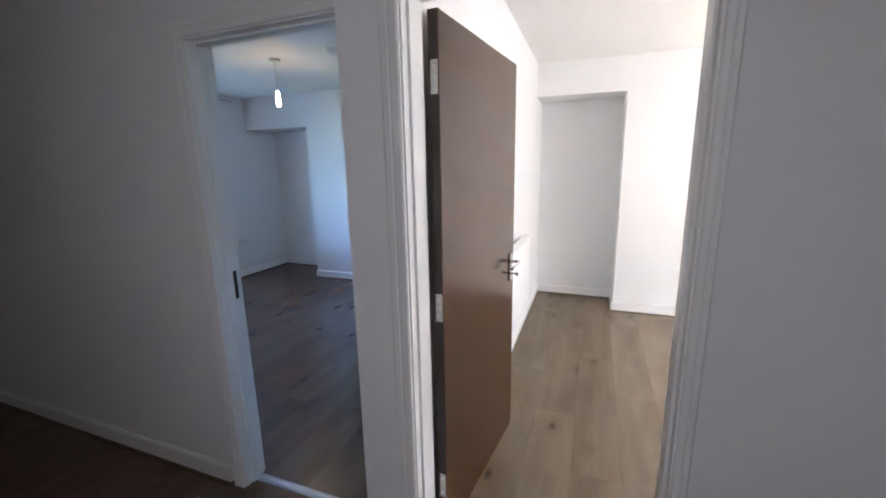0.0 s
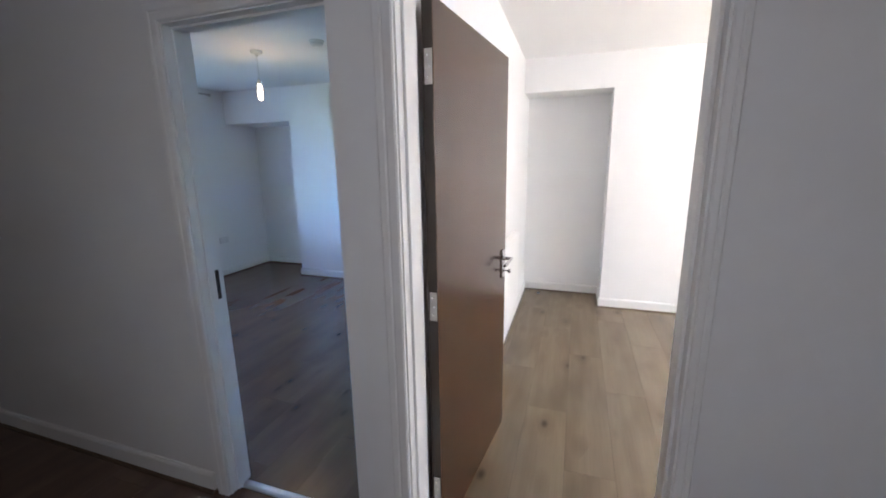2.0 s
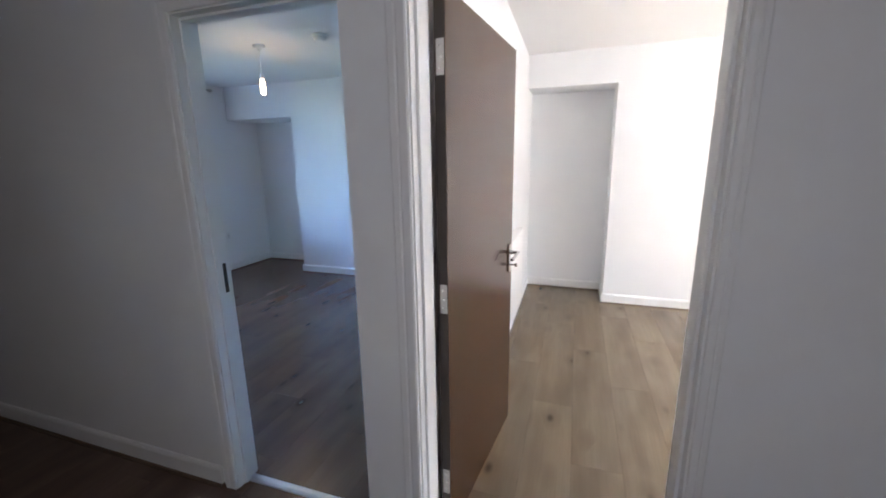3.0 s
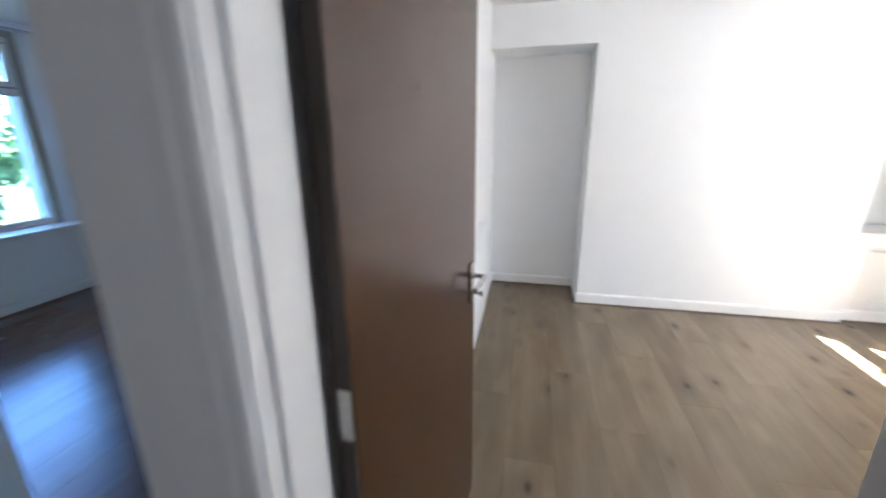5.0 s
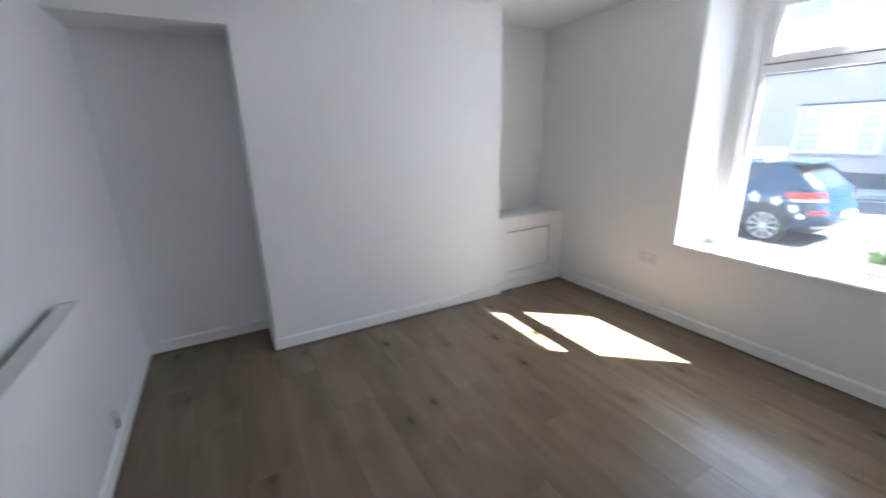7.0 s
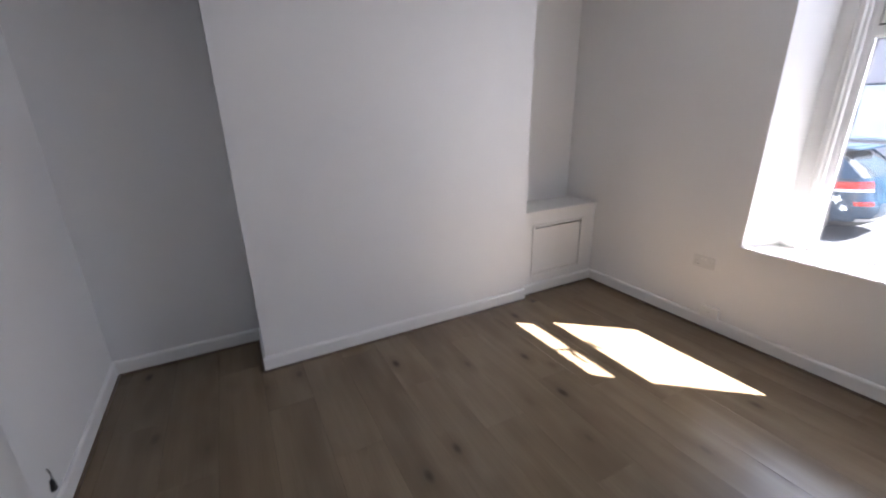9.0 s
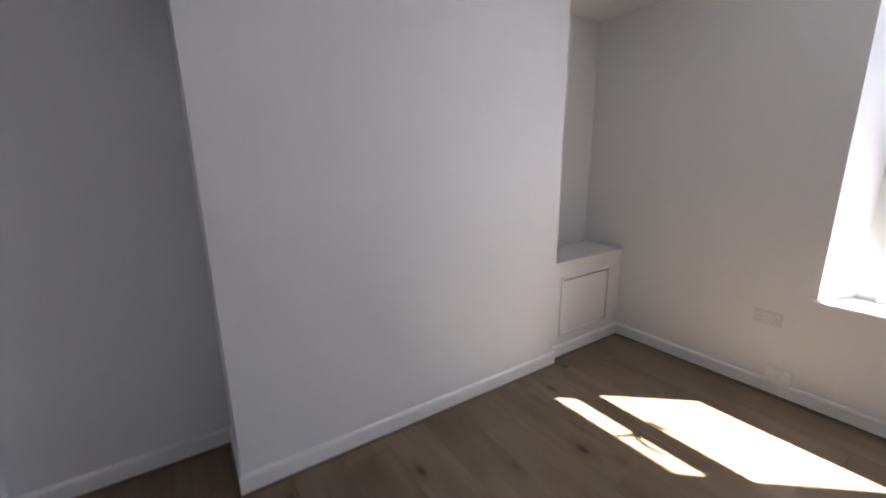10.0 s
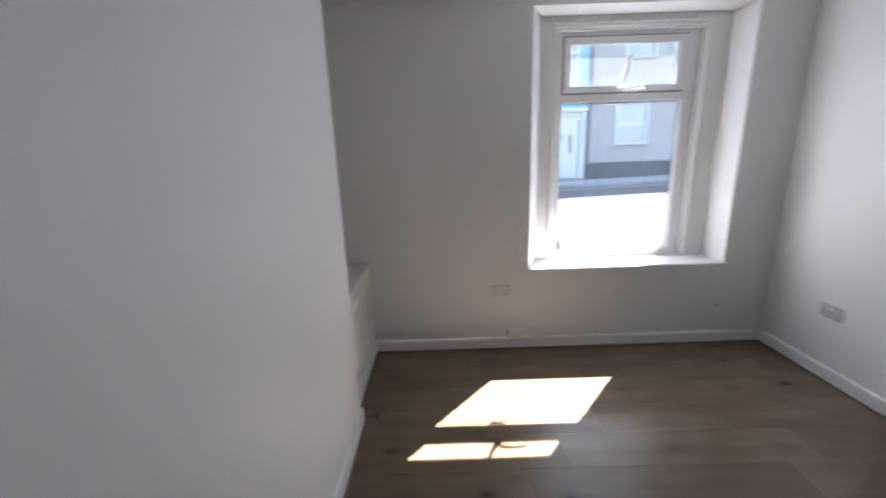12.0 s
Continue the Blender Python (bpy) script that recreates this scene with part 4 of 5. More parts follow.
def sash_window(parent, y0, y1, z0, z1, look_kind="net"):
    """A window in the front wall, looking to -x; wall face at local x = 0. look_kind: net, wide or arch."""
    ym = (y0 + y1) / 2
    w = part("window", wall_mesh(y0 - 0.09, y1 + 0.09, z0 - 0.02, z1 + 0.09, -0.03, 0.06, [(y0, y1, z0, z1)], "y"), WHITE, parent, "white window surround")
    zm = (z0 + z1) / 2
    wide = look_kind == "wide"
    cols = [(y0, y0 + (y1 - y0) * 0.27), (y0 + (y1 - y0) * 0.27, y0 + (y1 - y0) * 0.70), (y0 + (y1 - y0) * 0.70, y1)] if wide else [(y0, y1)]
    for k, (a, b) in enumerate(cols):
        big = wide and k == 1
        for c, d in (((z0, z1),) if big else ((z0, zm), (zm, z1))):
            part("sash_frame", wall_mesh(a + 0.002, b - 0.002, c + 0.002, d - 0.002, 0.062, 0.10, [(a + 0.06, b - 0.06, c + 0.055, d - 0.055)], "y"), WHITE, w)
            part("pane", boxed(0.080, a + 0.058, c + 0.053, 0.086, b - 0.058, d - 0.053), WHITE_PANE if big else CURTAIN, w, "large plain white middle pane" if big else "reflecting pane")
            if wide and not big:
                # glazing bars of the small-paned side lights
                for f in (1 / 3, 2 / 3):
                    z = c + 0.055 + (d - c - 0.11) * f
                    part("glazing_bar", boxed(0.070, a + 0.061, z - 0.014, 0.0795, b - 0.061, z + 0.014), WHITE, w)
                part("glazing_bar", boxed(0.066, (a + b) / 2 - 0.014, c + 0.056, 0.0695, (a + b) / 2 + 0.014, d - 0.056), WHITE, w)
    if look_kind == "arch":
        r = (y1 - y0) / 2
        steps = [k * math.pi / 12 for k in range(13)]
        ring = [(ym + (r + 0.12) * math.cos(t), z1 + 0.091 + (r + 0.12) * math.sin(t)) for t in steps]
        part("arch_surround", prism(bmesh.new(), ring + [(ym + r * math.cos(t), z1 + 0.091 + r * math.sin(t)) for t in steps[::-1]], -0.05, -0.001, "X"), WHITE, w, "white arched surround")
        part("arch_pane", prism(bmesh.new(), [(ym + (r - 0.004) * math.cos(t), z1 + 0.093 + (r - 0.004) * math.sin(t)) for t in steps], -0.016, -0.001, "X"), CURTAIN, w, "arched top pane")
    if wide:
        part("drip_mould", boxed(-0.10, y0 - 0.14, z1 + 0.0905, -0.0005, y1 + 0.14, z1 + 0.15, 0.01), PLINTH, w, "dark drip moulding over the window")
    part("sill", boxed(-0.12, y0 - 0.12, z0 - 0.10, 0.06, y1 + 0.12, z0 - 0.021, 0.01), KERB, w, "stone sill")


def front_door(parent, y0, y1, z0, z1):
    e = 0.17                         # width of the pilasters
    d = part("front_door", wall_mesh(y0, y1, z0, z1, -0.04, 0.08, [(y0 + e, y1 - e, z0 + 0.0, z1 - 0.50), (y0 + e, y1 - e, z1 - 0.42, z1 - 0.16)], "y"), WHITE, parent, "white panelled front door with fanlight")
    part("door_leaf", boxed(0.085, y0 + e + 0.001, z0 + 0.01, 0.13, y1 - e - 0.001, z1 - 0.501, 0.004), WHITE, d)
    for y in (y0 - 0.02, y1 - e + 0.02):
        part("pilaster", boxed(-0.075, y, z0, -0.041, y + e, z1 - 0.12, 0.008), WHITE, d)
        part("pilaster_foot", boxed(-0.095, y - 0.012, z0, -0.0755, y + e + 0.012, z0 + 0.24, 0.008), WHITE, d)
    part("cornice", boxed(-0.16, y0 - 0.10, z1 - 0.119, -0.0405, y1 + 0.10, z1 + 0.02, 0.02, 2), WHITE, d)
    ym = (y0 + y1) / 2
    part("glazed_slot", boxed(0.078, ym - 0.23, z0 + 1.10, 0.0845, ym - 0.13, z0 + 1.88, 0.004), DARKGLASS, d, "tall narrow glazed slot")
    part("glazed_slot", boxed(0.078, ym + 0.15, z0 + 1.72, 0.0845, ym + 0.27, z0 + 1.86, 0.004), DARKGLASS, d, "small square glazed light")
    for c, h in ((0.12, 0.22), (0.45, 0.42)):
        part("panel", boxed(0.076, y0 + e + 0.10, z0 + c, 0.0845, y1 - e - 0.10, z0 + c + h, 0.008), WHITE, d)
    part("letter_plate", boxed(0.070, ym + 0.02, z0 + 0.96, 0.0845, ym + 0.32, z0 + 1.01, 0.003), STEEL, d, "metal letter plate")
    part("door_knob", lathe(bmesh.new(), (0.084, y0 + e + 0.08, z0 + 1.0), [(0.02, 0.0), (0.02, -0.02), (0.035, -0.04), (0.02, -0.06)], 12, "X"), STEEL, d, smooth=True)
    part("fanlight", boxed(0.040, y0 + e + 0.001, z1 - 0.419, 0.046, y1 - e - 0.001, z1 - 0.161), CURTAIN, d)
    part("doorstep", boxed(-0.35, y0 - 0.05, street_z(ym, 0.02), 0.08, y1 + 0.05, z0 - 0.002, 0.015), KERB, d, "stone doorstep")


def terrace_house(y0, y1, wall_mat, plinth, windows, doors, label, looks=None):
    h = thing("house", (HX_ROW, 0, 0), label, "house", "terrace opposite")
    top = 6.6
    looks = looks or {}
    holes = [(a, b, c, d) for a, b, c, d in windows] + [(a + 0.17, b - 0.17, c, d - 0.16) for a, b, c, d in doors]
    foot = street_z(y1, -0.1)
    part("wall", wall_mesh(y0, y1, foot, top, 0.0, 0.35, holes, "y"), wall_mat, h, "smooth rendered front wall")
    # one dark block fills the house behind its front wall
    part("dark_infill", boxed(0.36, y0 + 0.01, foot, 7.5, y1 - 0.01, top - 0.01), DARKGLASS, h)
    if plinth:
        cuts = sorted([(a - 0.03, b + 0.03) for a, b, _, _ in doors])
        edges = [y0] + [v for c in cuts for v in c] + [y1]
        for a, b in zip(edges[::2], edges[1::2]):
            if b - a > 0.05:
                part("plinth", boxed(-0.035, a, foot, -0.001, b, plinth, 0.006), PLINTH, h, "dark painted plinth")
    roof = bmesh.new()
    prism(roof, [(-0.30, top), (-0.30, top + 0.14), (3.9, top + 2.6), (7.8, top + 0.14), (7.8, top)], y0, y1, "Y")
    part("roof", roof, SLATE, h, "grey slate roof")
    part("gutter", rod(bmesh.new(), (-0.36, y0, top + 0.02), (-0.36, y1, top + 0.02), 0.06, sides=10), BINBLACK, h)
    for k, q in enumerate(windows):
        sash_window(h, *q, look_kind=looks.get(k, "net"))
    for q in doors:
        front_door(h, *q)
    return h


terrace_house(-7.4, -2.62, RENDER_GREY, 0.66, [(-5.22, -4.00, 1.42, 3.10), (-5.30, -4.20, 4.95, 6.25)], [], "grey rendered terraced house with a dark plinth")
blue_house = terrace_house(-2.62, 4.6, RENDER_BLUE, None, [(0.95, 2.35, 0.95, 2.85), (1.00, 2.30, 4.55, 6.05), (-2.08, -1.36, 3.70, 5.15)], [(-2.52, -1.02, 0.00, 2.98)],
                           "pale blue rendered terraced house with a white front door", {2: "arch"})
terrace_house(4.6, 12.6, RENDER_LILAC, -0.04, [(6.20, 8.25, 0.58, 2.05), (6.4, 8.0, 4.4, 5.9)], [(10.2, 11.4, -0.55, 2.3)], "lilac-grey rendered terraced house with a wide window", {0: "wide"})
terrace_house(12.6, 18.0, RENDER_STONE, 0.0, [(14.0, 15.5, 0.5, 2.1), (14.0, 15.4, 4.2, 5.7)], [(16.2, 17.4, -0.90, 2.1)], "weathered rendered terraced house")
terrace_house(-13.0, -7.4, RENDER_STONE, 0.9, [(-11.2, -9.8, 1.5, 3.1), (-11.1, -9.9, 4.8, 6.2)], [(-8.9, -7.7, 0.40, 3.1)], "weathered rendered terraced house")
part("plinth", boxed(-0.030, -0.95, -0.60, -0.001, 4.59, 0.55, 0.006), WHITE, blue_house, "pale painted wall foot")
part("plinth_band", boxed(-0.040, -0.95, 0.551, -0.001, 4.59, 0.80, 0.006), PLINTH_TEAL, blue_house, "teal painted band over the wall foot")
dp = thing("drainpipe", (HX_ROW - 0.08, 4.62, street_z(4.62, 0.1)), "dark downpipe between two houses", "drainpipe")
part("pipe", rod(bmesh.new(), (0, 0, 0), (0, 0, 6.9), 0.055, sides=10), BINBLACK, dp, smooth=True)
for z in (0.8, 2.8, 4.8):
    part("clip", lathe(bmesh.new(), (0, 0, z), [(0.068, 0.0), (0.068, 0.05)], 10), BINBLACK, dp)
dp = thing("drainpipe", (HX_ROW - 0.08, -2.68, street_z(-2.68, 0.1)), "slim grey downpipe beside the white front door", "drainpipe")
part("pipe", rod(bmesh.new(), (0, 0, 0), (0, 0, 6.5), 0.045, sides=10), PLINTH, dp, smooth=True)
for z in (0.8, 2.8, 4.8):
    part("clip", lathe(bmesh.new(), (0, 0, z), [(0.058, 0.0), (0.058, 0.05)], 10), PLINTH, dp)


def wheelie_bin(at, turn):
    b = thing("wheelie_bin", at, "black wheeled rubbish bin before the house", "bin", "bins on the pavement", turn)
    bm = bmesh.new()
    lo = [(-0.20, -0.22), (0.20, -0.22), (0.20, 0.20), (-0.20, 0.20)]
    hi = [(-0.27, -0.29), (0.27, -0.29), (0.27, 0.29), (-0.27, 0.29)]
    ra = [bm.verts.new((x, y, 0.06)) for x, y in lo]
    rb = [bm.verts.new((x, y, 0.95)) for x, y in hi]
    for i in range(4):
        bm.faces.new((ra[i], ra[(i + 1) % 4], rb[(i + 1) % 4], rb[i]))
    bm.faces.new(ra[::-1])
    bm.faces.new(rb)
    bmesh.ops.bevel(bm, geom=bm.edges[:], offset=0.02, segments=2, affect='EDGES')
    part("body", bm, BINBLACK, b, smooth=True)
    part("lid", prism(bmesh.new(), [(-0.32, 0.955), (0.30, 0.955), (0.30, 0.985), (0.0, 1.04), (-0.30, 1.01)], -0.29, 0.29, "X"), BINBLACK, b)
    for s in (-1, 1):
        part("wheel", lathe(bmesh.new(), (s * 0.22, 0.24, 0.10), [(0.07, -0.02), (0.10, -0.015), (0.10, 0.015), (0.07, 0.02)], 16, "X"), BLACK, b)
    part("handle", rod(bmesh.new(), (-0.22, 0.33, 0.93), (0.22, 0.33, 0.93), 0.016, sides=8), BINBLACK, b)
    part("number_label", boxed(-0.055, -0.276, 0.635, 0.055, -0.262, 0.715, 0.002), WHITE, b, "white painted mark")
    text = bpy.data.curves.new("house_number", 'FONT')
    text.body, text.size, text.align_x, text.extrude, text.offset = "9", 0.19, 'CENTER', 0.002, 0.006
    text.materials.append(WHITE)
    digit = new("house_number", text)
    digit.parent = b
    digit.matrix_basis = pose(0.0, -0.2585, 0.455, 94.5, 0, 0)
    tagged(digit, label="white painted digit nine")
    return b


for y in (0.03, -0.78, 5.25):
    wheelie_bin((17.95, y, street_z(y, 0.10)), -90.0 + 8.0 * math.sin(y * 5))


# ---- parked car ----
# plan outline of the car at each height: height, rear end, front end, half width
CAR_BODY = [(0.20, 0.24, 4.15, 0.78), (0.30, 0.06, 4.28, 0.86), (0.45, -0.02, 4.34, 0.895), (0.60, -0.01, 4.34, 0.905), (0.66, 0.04, 4.32, 0.905),
            (0.74, 0.06, 4.28, 0.905), (0.85, 0.08, 4.15, 0.893), (0.93, 0.10, 3.90, 0.872), (0.985, 0.13, 3.35, 0.845)]
CAR_GLASS = [(0.98, 0.15, 3.15, 0.830), (1.10, 0.25, 2.92, 0.790), (1.25, 0.41, 2.62, 0.730), (1.36, 0.55, 2.38, 0.685), (1.42, 0.64, 2.20, 0.655)]
CAR_ROOF = [(1.400, 0.50, 2.30, 0.675), (1.440, 0.54, 2.18, 0.650), (1.470, 0.80, 1.90, 0.500), (1.478, 1.10, 1.60, 0.250)]


def car_point(levels, z, turn, out=0.0):
    """A point of the rounded plan outline at height z; turn in degrees, 270 is the middle of the tail."""
    lo = max((v for v in levels if v[0] <= z + 1e-6), key=lambda v: v[0], default=levels[0])
    hi = min((v for v in levels if v[0] >= z - 1e-6), key=lambda v: v[0], default=levels[-1])
    f = 0.0 if hi[0] == lo[0] else (z - lo[0]) / (hi[0] - lo[0])
    y0, y1, hw = (lo[i] + (hi[i] - lo[i]) * f for i in (1, 2, 3))
    c, q = math.cos(radians(turn)), math.sin(radians(turn))
    p = 0.36
    return ((hw + out) * math.copysign(abs(c) ** p, c), (y0 + y1) / 2 + ((y1 - y0) / 2 + out) * math.copysign(abs(q) ** p, q), z)


def car_shell(levels, sides=72):
    bm = bmesh.new()
    rings = [[bm.verts.new(car_point(levels, v[0], (i + 0.5) * 360 / sides)) for i in range(sides)] for v in levels]
    for a, b in zip(rings, rings[1:]):
        for i in range(sides):
            bm.faces.new((a[i], a[(i + 1) % sides], b[(i + 1) % sides], b[i]))
    bm.faces.new(rings[0][::-1])
    bm.faces.new(rings[-1])
    return bm


def car_patch(levels, z0, z1, t0, t1, taper=0.0, out=0.008, steps=14):
    """A panel lying on the shell from height z0 to z1 and turn t0 to t1; taper narrows it towards t0."""
    bm = bmesh.new()
    zs = [z0 + (z1 - z0) * k / 4 for k in range(5)]
    rows = []
    for z in zs:
        f = (z - z0) / (z1 - z0)
        rows.append([bm.verts.new(car_point(levels, z, t0 + (t1 - t0) * (k / steps) + (taper * (1 - f) * (1 - k / steps)), out)) for k in range(steps + 1)])
    for a, b in zip(rows, rows[1:]):
        for i in range(steps):
            bm.faces.new((a[i], a[i + 1], b[i + 1], b[i]))
    bmesh.ops.recalc_face_normals(bm, faces=bm.faces[:])
    bmesh.ops.solidify(bm, geom=bm.faces[:], thickness=0.006)
    return bm


def parked_car(at):
    car = thing("car", (*at, 0.0), "dark blue hatchback with white star decals parked at the kerb", "car")
    car.matrix_basis = pose(at[0], at[1], street_z(at[1]), -math.degrees(math.atan(SLOPE)), 0, 0)
    HW = 0.90
    # local: rear bumper at y = 0, nose at y = 4.34; near flank at x = -HW
    part("body", car_shell(CAR_BODY), CARPAINT, car, "dark blue painted body", smooth=True)
    cabin = part("cabin", car_shell(CAR_GLASS), DARKGLASS, car, "tinted cabin glass", smooth=True)
    part("roof_panel", car_shell(CAR_ROOF), CARPAINT, car, smooth=True)
    for s in (-1, 1):
        # rear quarter panel, middle post and window line on each flank
        for pts in (((0.20, 0.985), (0.60, 1.385), (0.86, 1.395), (1.02, 1.25), (1.08, 1.12), (1.30, 0.985)), ((1.95, 0.985), (1.88, 1.40), (1.97, 1.40), (2.06, 0.985)),
                    ((3.02, 0.985), (2.30, 1.40), (2.22, 1.40), (2.90, 0.985))):
            b = bmesh.new()
            for o in (0.010, 0.002):
                vs = [b.verts.new((s * (0.830 - (z - 0.98) * 0.400 + o), y, z)) for y, z in pts]
                b.faces.new(vs)
            n = len(pts)
            b.verts.ensure_lookup_table()
            for i in range(n):
                b.faces.new((b.verts[i], b.verts[(i + 1) % n], b.verts[n + (i + 1) % n], b.verts[n + i]))
            bmesh.ops.recalc_face_normals(b, faces=b.faces[:])
            part("pillar", b, CARPAINT, cabin)
        t0, t1 = (206.0, 251.0) if s < 0 else (334.0, 289.0)
        lens = part("tail_lamp", car_patch(CAR_BODY, 0.815, 0.925, t0, t1, -6.0 * s, 0.012), REDLAMP, car, "red tail lamp", smooth=True)
        part("clear_lens", car_patch(CAR_BODY, 0.775, 0.812, t0 - 5.0 * s, t1, -2.0 * s, 0.010), WHITE, lens, "clear lower lens", smooth=True)
        part("reflector", car_patch(CAR_BODY, 0.565, 0.625, 225.0 if s < 0 else 315.0, 246.0 if s < 0 else 294.0, 0.0, 0.010), REDLAMP, car, "red bumper reflector", smooth=True)
        part("door_mirror", boxed(s * 1.0 - 0.09, 2.62, 0.98, s * 1.0 + 0.05, 2.74, 1.12, 0.04, 3), CARPAINT, car, smooth=True)
        part("door_handle", boxed(s * 0.905 - 0.014, 1.35, 0.845, s * 0.905 + 0.014, 1.55, 0.875, 0.008, 2), STEEL, car, "bright door handle")
    part("spoiler", prism(bmesh.new(), [(0.37, 1.388), (0.40, 1.412), (0.60, 1.436), (0.66, 1.40), (0.55, 1.375)], -0.60, 0.60, "X"), CARPAINT, car, "roof spoiler over the tailgate")
    part("wiper", rod(bmesh.new(), (0.02, 0.205, 1.045), (0.34, 0.225, 1.072), 0.010, sides=6), BLACK, car)
    part("number_plate", boxed(-0.26, -0.038, 0.47, 0.26, -0.022, 0.58, 0.003), PLATEYELLOW, car, "plain yellow number plate")
    part("bumper_strip", car_patch(CAR_BODY, 0.31, 0.36, 232.0, 308.0, 0.0, 0.014, 30), STEEL, car, "bright strip along the lower bumper", smooth=True)
    part("lower_bumper", car_patch(CAR_BODY, 0.215, 0.305, 215.0, 325.0, 0.0, 0.008, 30), BLACK, car, "black lower bumper", smooth=True)
    for s in (-1, 1):
        for y in (0.83, 3.47):
            part("wheel_arch", lathe(bmesh.new(), (s * 0.80, y, 0.36), [(0.38, -0.105 if s < 0 else 0.105), (0.36, -0.112 if s < 0 else 0.112), (0.30, 0.0)], 28, "X"), BLACK, car, "dark wheel arch")
            b = lathe(bmesh.new(), (s * (HW - 0.08), y, 0.33), [(0.22, -0.10), (0.31, -0.10), (0.33, -0.07), (0.33, 0.07), (0.31, 0.10), (0.22, 0.10)], 28, "X")
            wheel = part("wheel", b, BLACK, car, "black tyre", smooth=True)
            face = s * (HW + 0.022)
            b = lathe(bmesh.new(), (face, y, 0.33), [(0.055, -0.02), (0.055, 0.02)], 14, "X")
            for k in range(10):
                a = k * math.tau / 10 + 0.2
                rod(b, (face, y + 0.05 * math.cos(a), 0.33 + 0.05 * math.sin(a)), (face, y + 0.222 * math.cos(a), 0.33 + 0.222 * math.sin(a)), 0.013, 0.022, 6)
            tube(b, [(face, y + 0.225 * math.cos(k * math.tau / 24), 0.33 + 0.225 * math.sin(k * math.tau / 24)) for k in range(25)], 0.012, 6)
            part("rim", b, STEEL, wheel, "bright alloy spokes")
    for i, (y, z, r) in enumerate(((1.02, 0.83, 0.115), (0.68, 0.78, 0.095), (0.43, 0.66, 0.075), (0.33, 0.53, 0.055), (1.55, 0.72, 0.13), (2.2, 0.70, 0.12))):
        pts = [(y + (r if k % 2 == 0 else r * 0.42) * math.sin(k * math.pi / 5 + i), z + (r if k % 2 == 0 else r * 0.42) * math.cos(k * math.pi / 5 + i)) for k in range(10)]
        part("star_decal", prism(bmesh.new(), pts, -0.914 if y > 0.5 else -0.895, -0.84, "X"), WHITE, car, "white star decal")
    sign = bmesh.new()
    prism(sign, [(-0.42, 1.485), (0.42, 1.485), (0.40, 1.60), (0.30, 1.68), (-0.30, 1.68), (-0.40, 1.60)], 1.15, 1.45, "Y")
    bmesh.ops.bevel(sign, geom=sign.edges[:], offset=0.02, segments=2, affect='EDGES')
    part("roof_sign", sign, WHITE, car, "white roof sign", smooth=True)
    return car


parked_car((9.50, 3.97))

# ---- plants ----


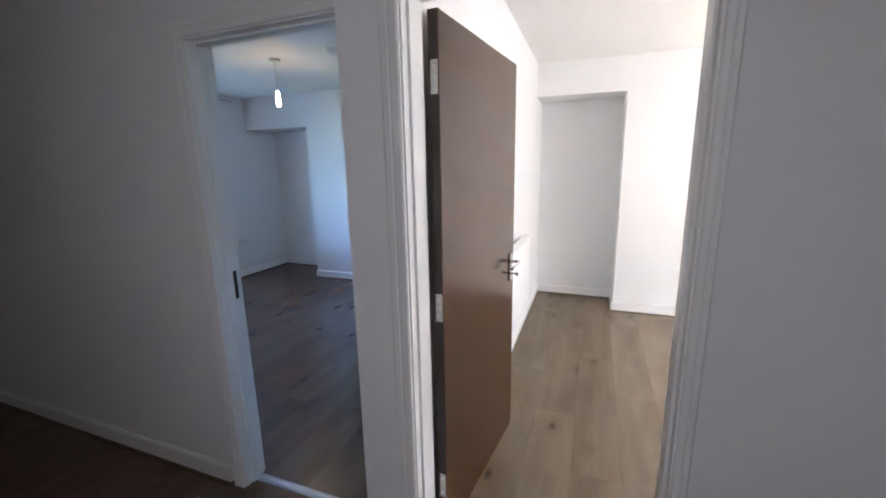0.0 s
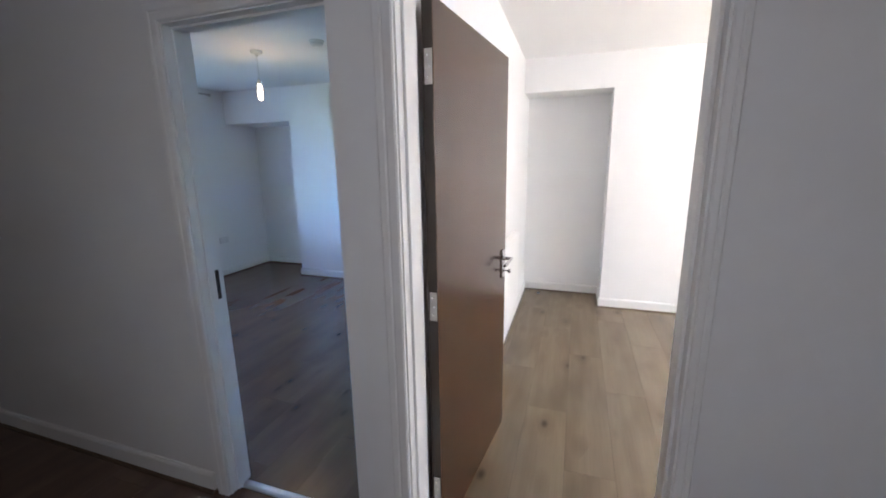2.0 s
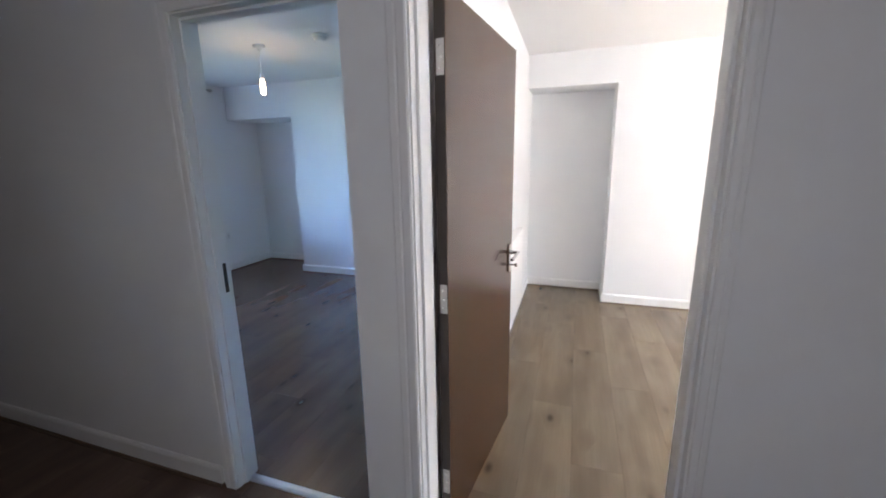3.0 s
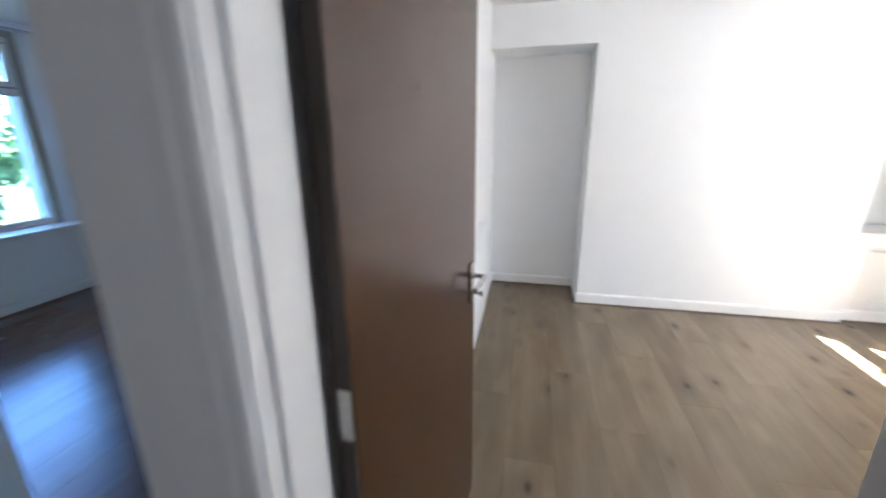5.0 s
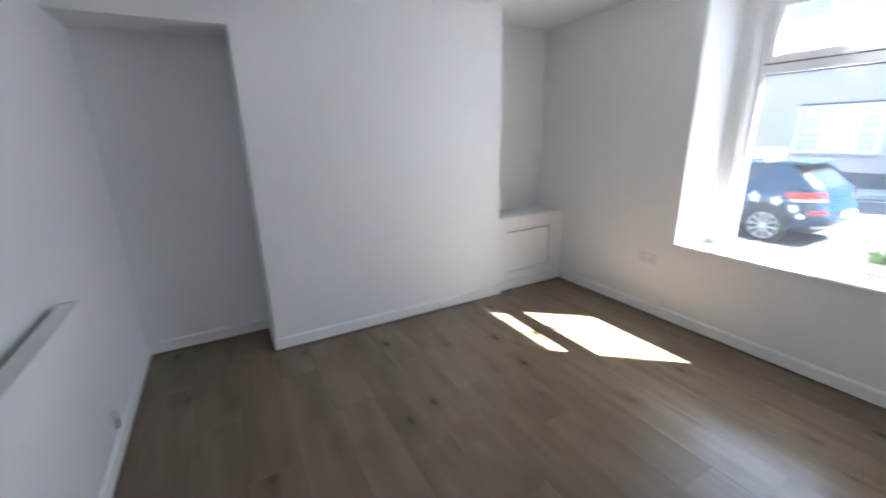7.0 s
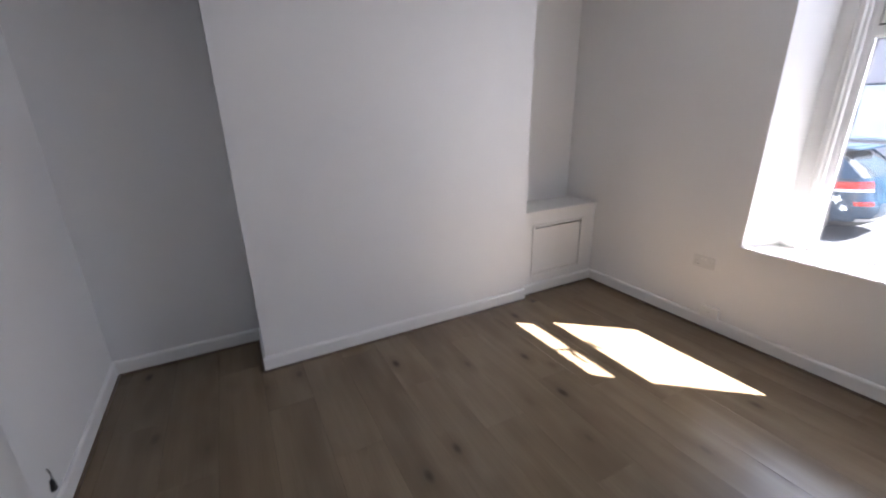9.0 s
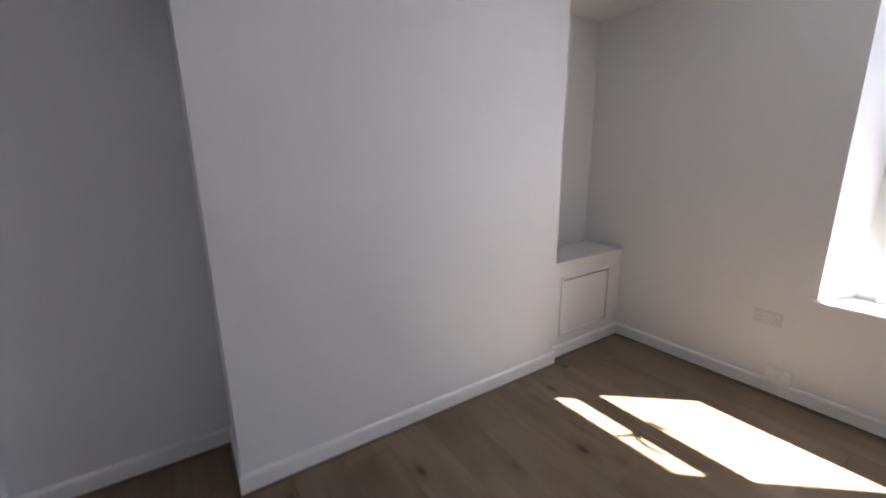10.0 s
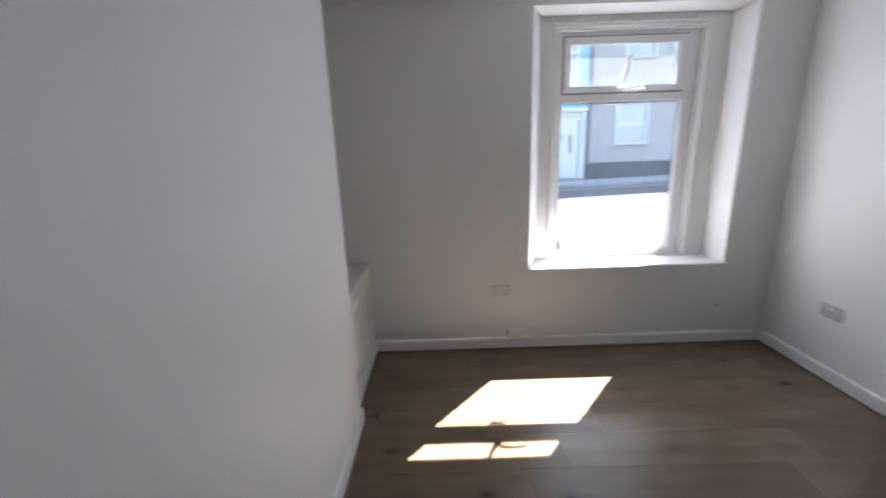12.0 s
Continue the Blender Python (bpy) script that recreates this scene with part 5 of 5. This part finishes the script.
def leaf_cloud(seed, centre, radius, count, size, squash=1.0):
    rng = random.Random(seed)
    verts, faces = [], []
    blobs = [(Vector((rng.uniform(-1, 1), rng.uniform(-1, 1), rng.uniform(-0.8, 1))) * radius * 0.62, rng.uniform(0.35, 0.6) * radius) for _ in range(9)]
    for _ in range(count):
        c, r = blobs[rng.randrange(len(blobs))]
        d = Vector((rng.gauss(0, 1), rng.gauss(0, 1), rng.gauss(0, 1))).normalized() * r * rng.uniform(0.55, 1.0)
        p = Vector(centre) + Vector((c.x + d.x, c.y + d.y, (c.z + d.z) * squash))
        q = Euler((rng.uniform(0, 6.3), rng.uniform(0, 6.3), rng.uniform(0, 6.3))).to_matrix()
        s = size * rng.uniform(0.6, 1.3)
        i = len(verts)
        verts += [tuple(p + q @ Vector(v) * s) for v in ((0, -0.5, 0), (0.28, 0.0, 0.06), (0, 0.6, 0), (-0.28, 0.0, 0.06))]
        faces += [(i, i + 1, i + 2), (i, i + 2, i + 3)]
    me = bpy.data.meshes.new("crown")
    me.from_pydata(verts, [], faces)
    return me


def plant(name, at, seed, radius, count, size, label, category, mat, trunk_h, trunk_r, squash=1.0, petals=0):
    rng = random.Random(seed)
    ob = thing(name, at, label, category)
    b = bmesh.new()
    for k in range(6):
        a = k * 1.05 + seed
        tip = Vector((math.cos(a) * radius * 0.6, math.sin(a) * radius * 0.6, trunk_h + radius * squash * rng.uniform(0.2, 0.8)))
        tube(b, [(0, 0, trunk_h * 0.6), tip * 0.6 + Vector((0, 0, trunk_h * 0.25)), tip], trunk_r * 0.28, 6)
    rod(b, (0, 0, 0), (0, 0, trunk_h), trunk_r, trunk_r * 0.7, 8)
    part("trunk", b, BARK, ob)
    me = leaf_cloud(seed, (0, 0, trunk_h + radius * squash * 0.5), radius, count, size, squash)
    me.materials.append(mat)
    crown = new("crown", me)
    crown.parent = ob
    if petals:
        me = leaf_cloud(seed + 5, (0, 0, trunk_h + radius * squash * 0.6), radius * 0.95, petals, size * 0.9, squash)
        me.materials.append(PETAL)
        fl = new("flowers", me)
        fl.parent = ob
    return ob


plant("shrub", (5.45, 2.50, street_z(2.5, 0.10)), 3, 0.16, 420, 0.055, "small green shrub on the pavement below the window", "shrub", LEAF, 0.48, 0.012, 1.0)
plant("shrub", (5.52, 2.33, street_z(2.33, 0.10)), 8, 0.14, 420, 0.050, "small yellow-flowered shrub below the window", "shrub", LEAF, 0.42, 0.012, 0.8, petals=200)
plant("tree", (-9.6, 4.6, GZ - 0.10), 11, 1.55, 5200, 0.17, "leafy green garden tree in bright daylight", "tree", LEAF, 0.75, 0.10, 0.95)
plant("tree", (-10.2, 7.8, GZ - 0.10), 17, 1.3, 3600, 0.17, "leafy green garden tree in bright daylight", "tree", LEAF, 0.5, 0.09, 0.9)

# ---- floor boards, one by one ----
for base, boards, mat in laid:
    for x, y, w, l in boards:
        p = new("plank", board_mesh(w, l, mat))
        p.location = (x, y, 0.0)
        p.parent = base
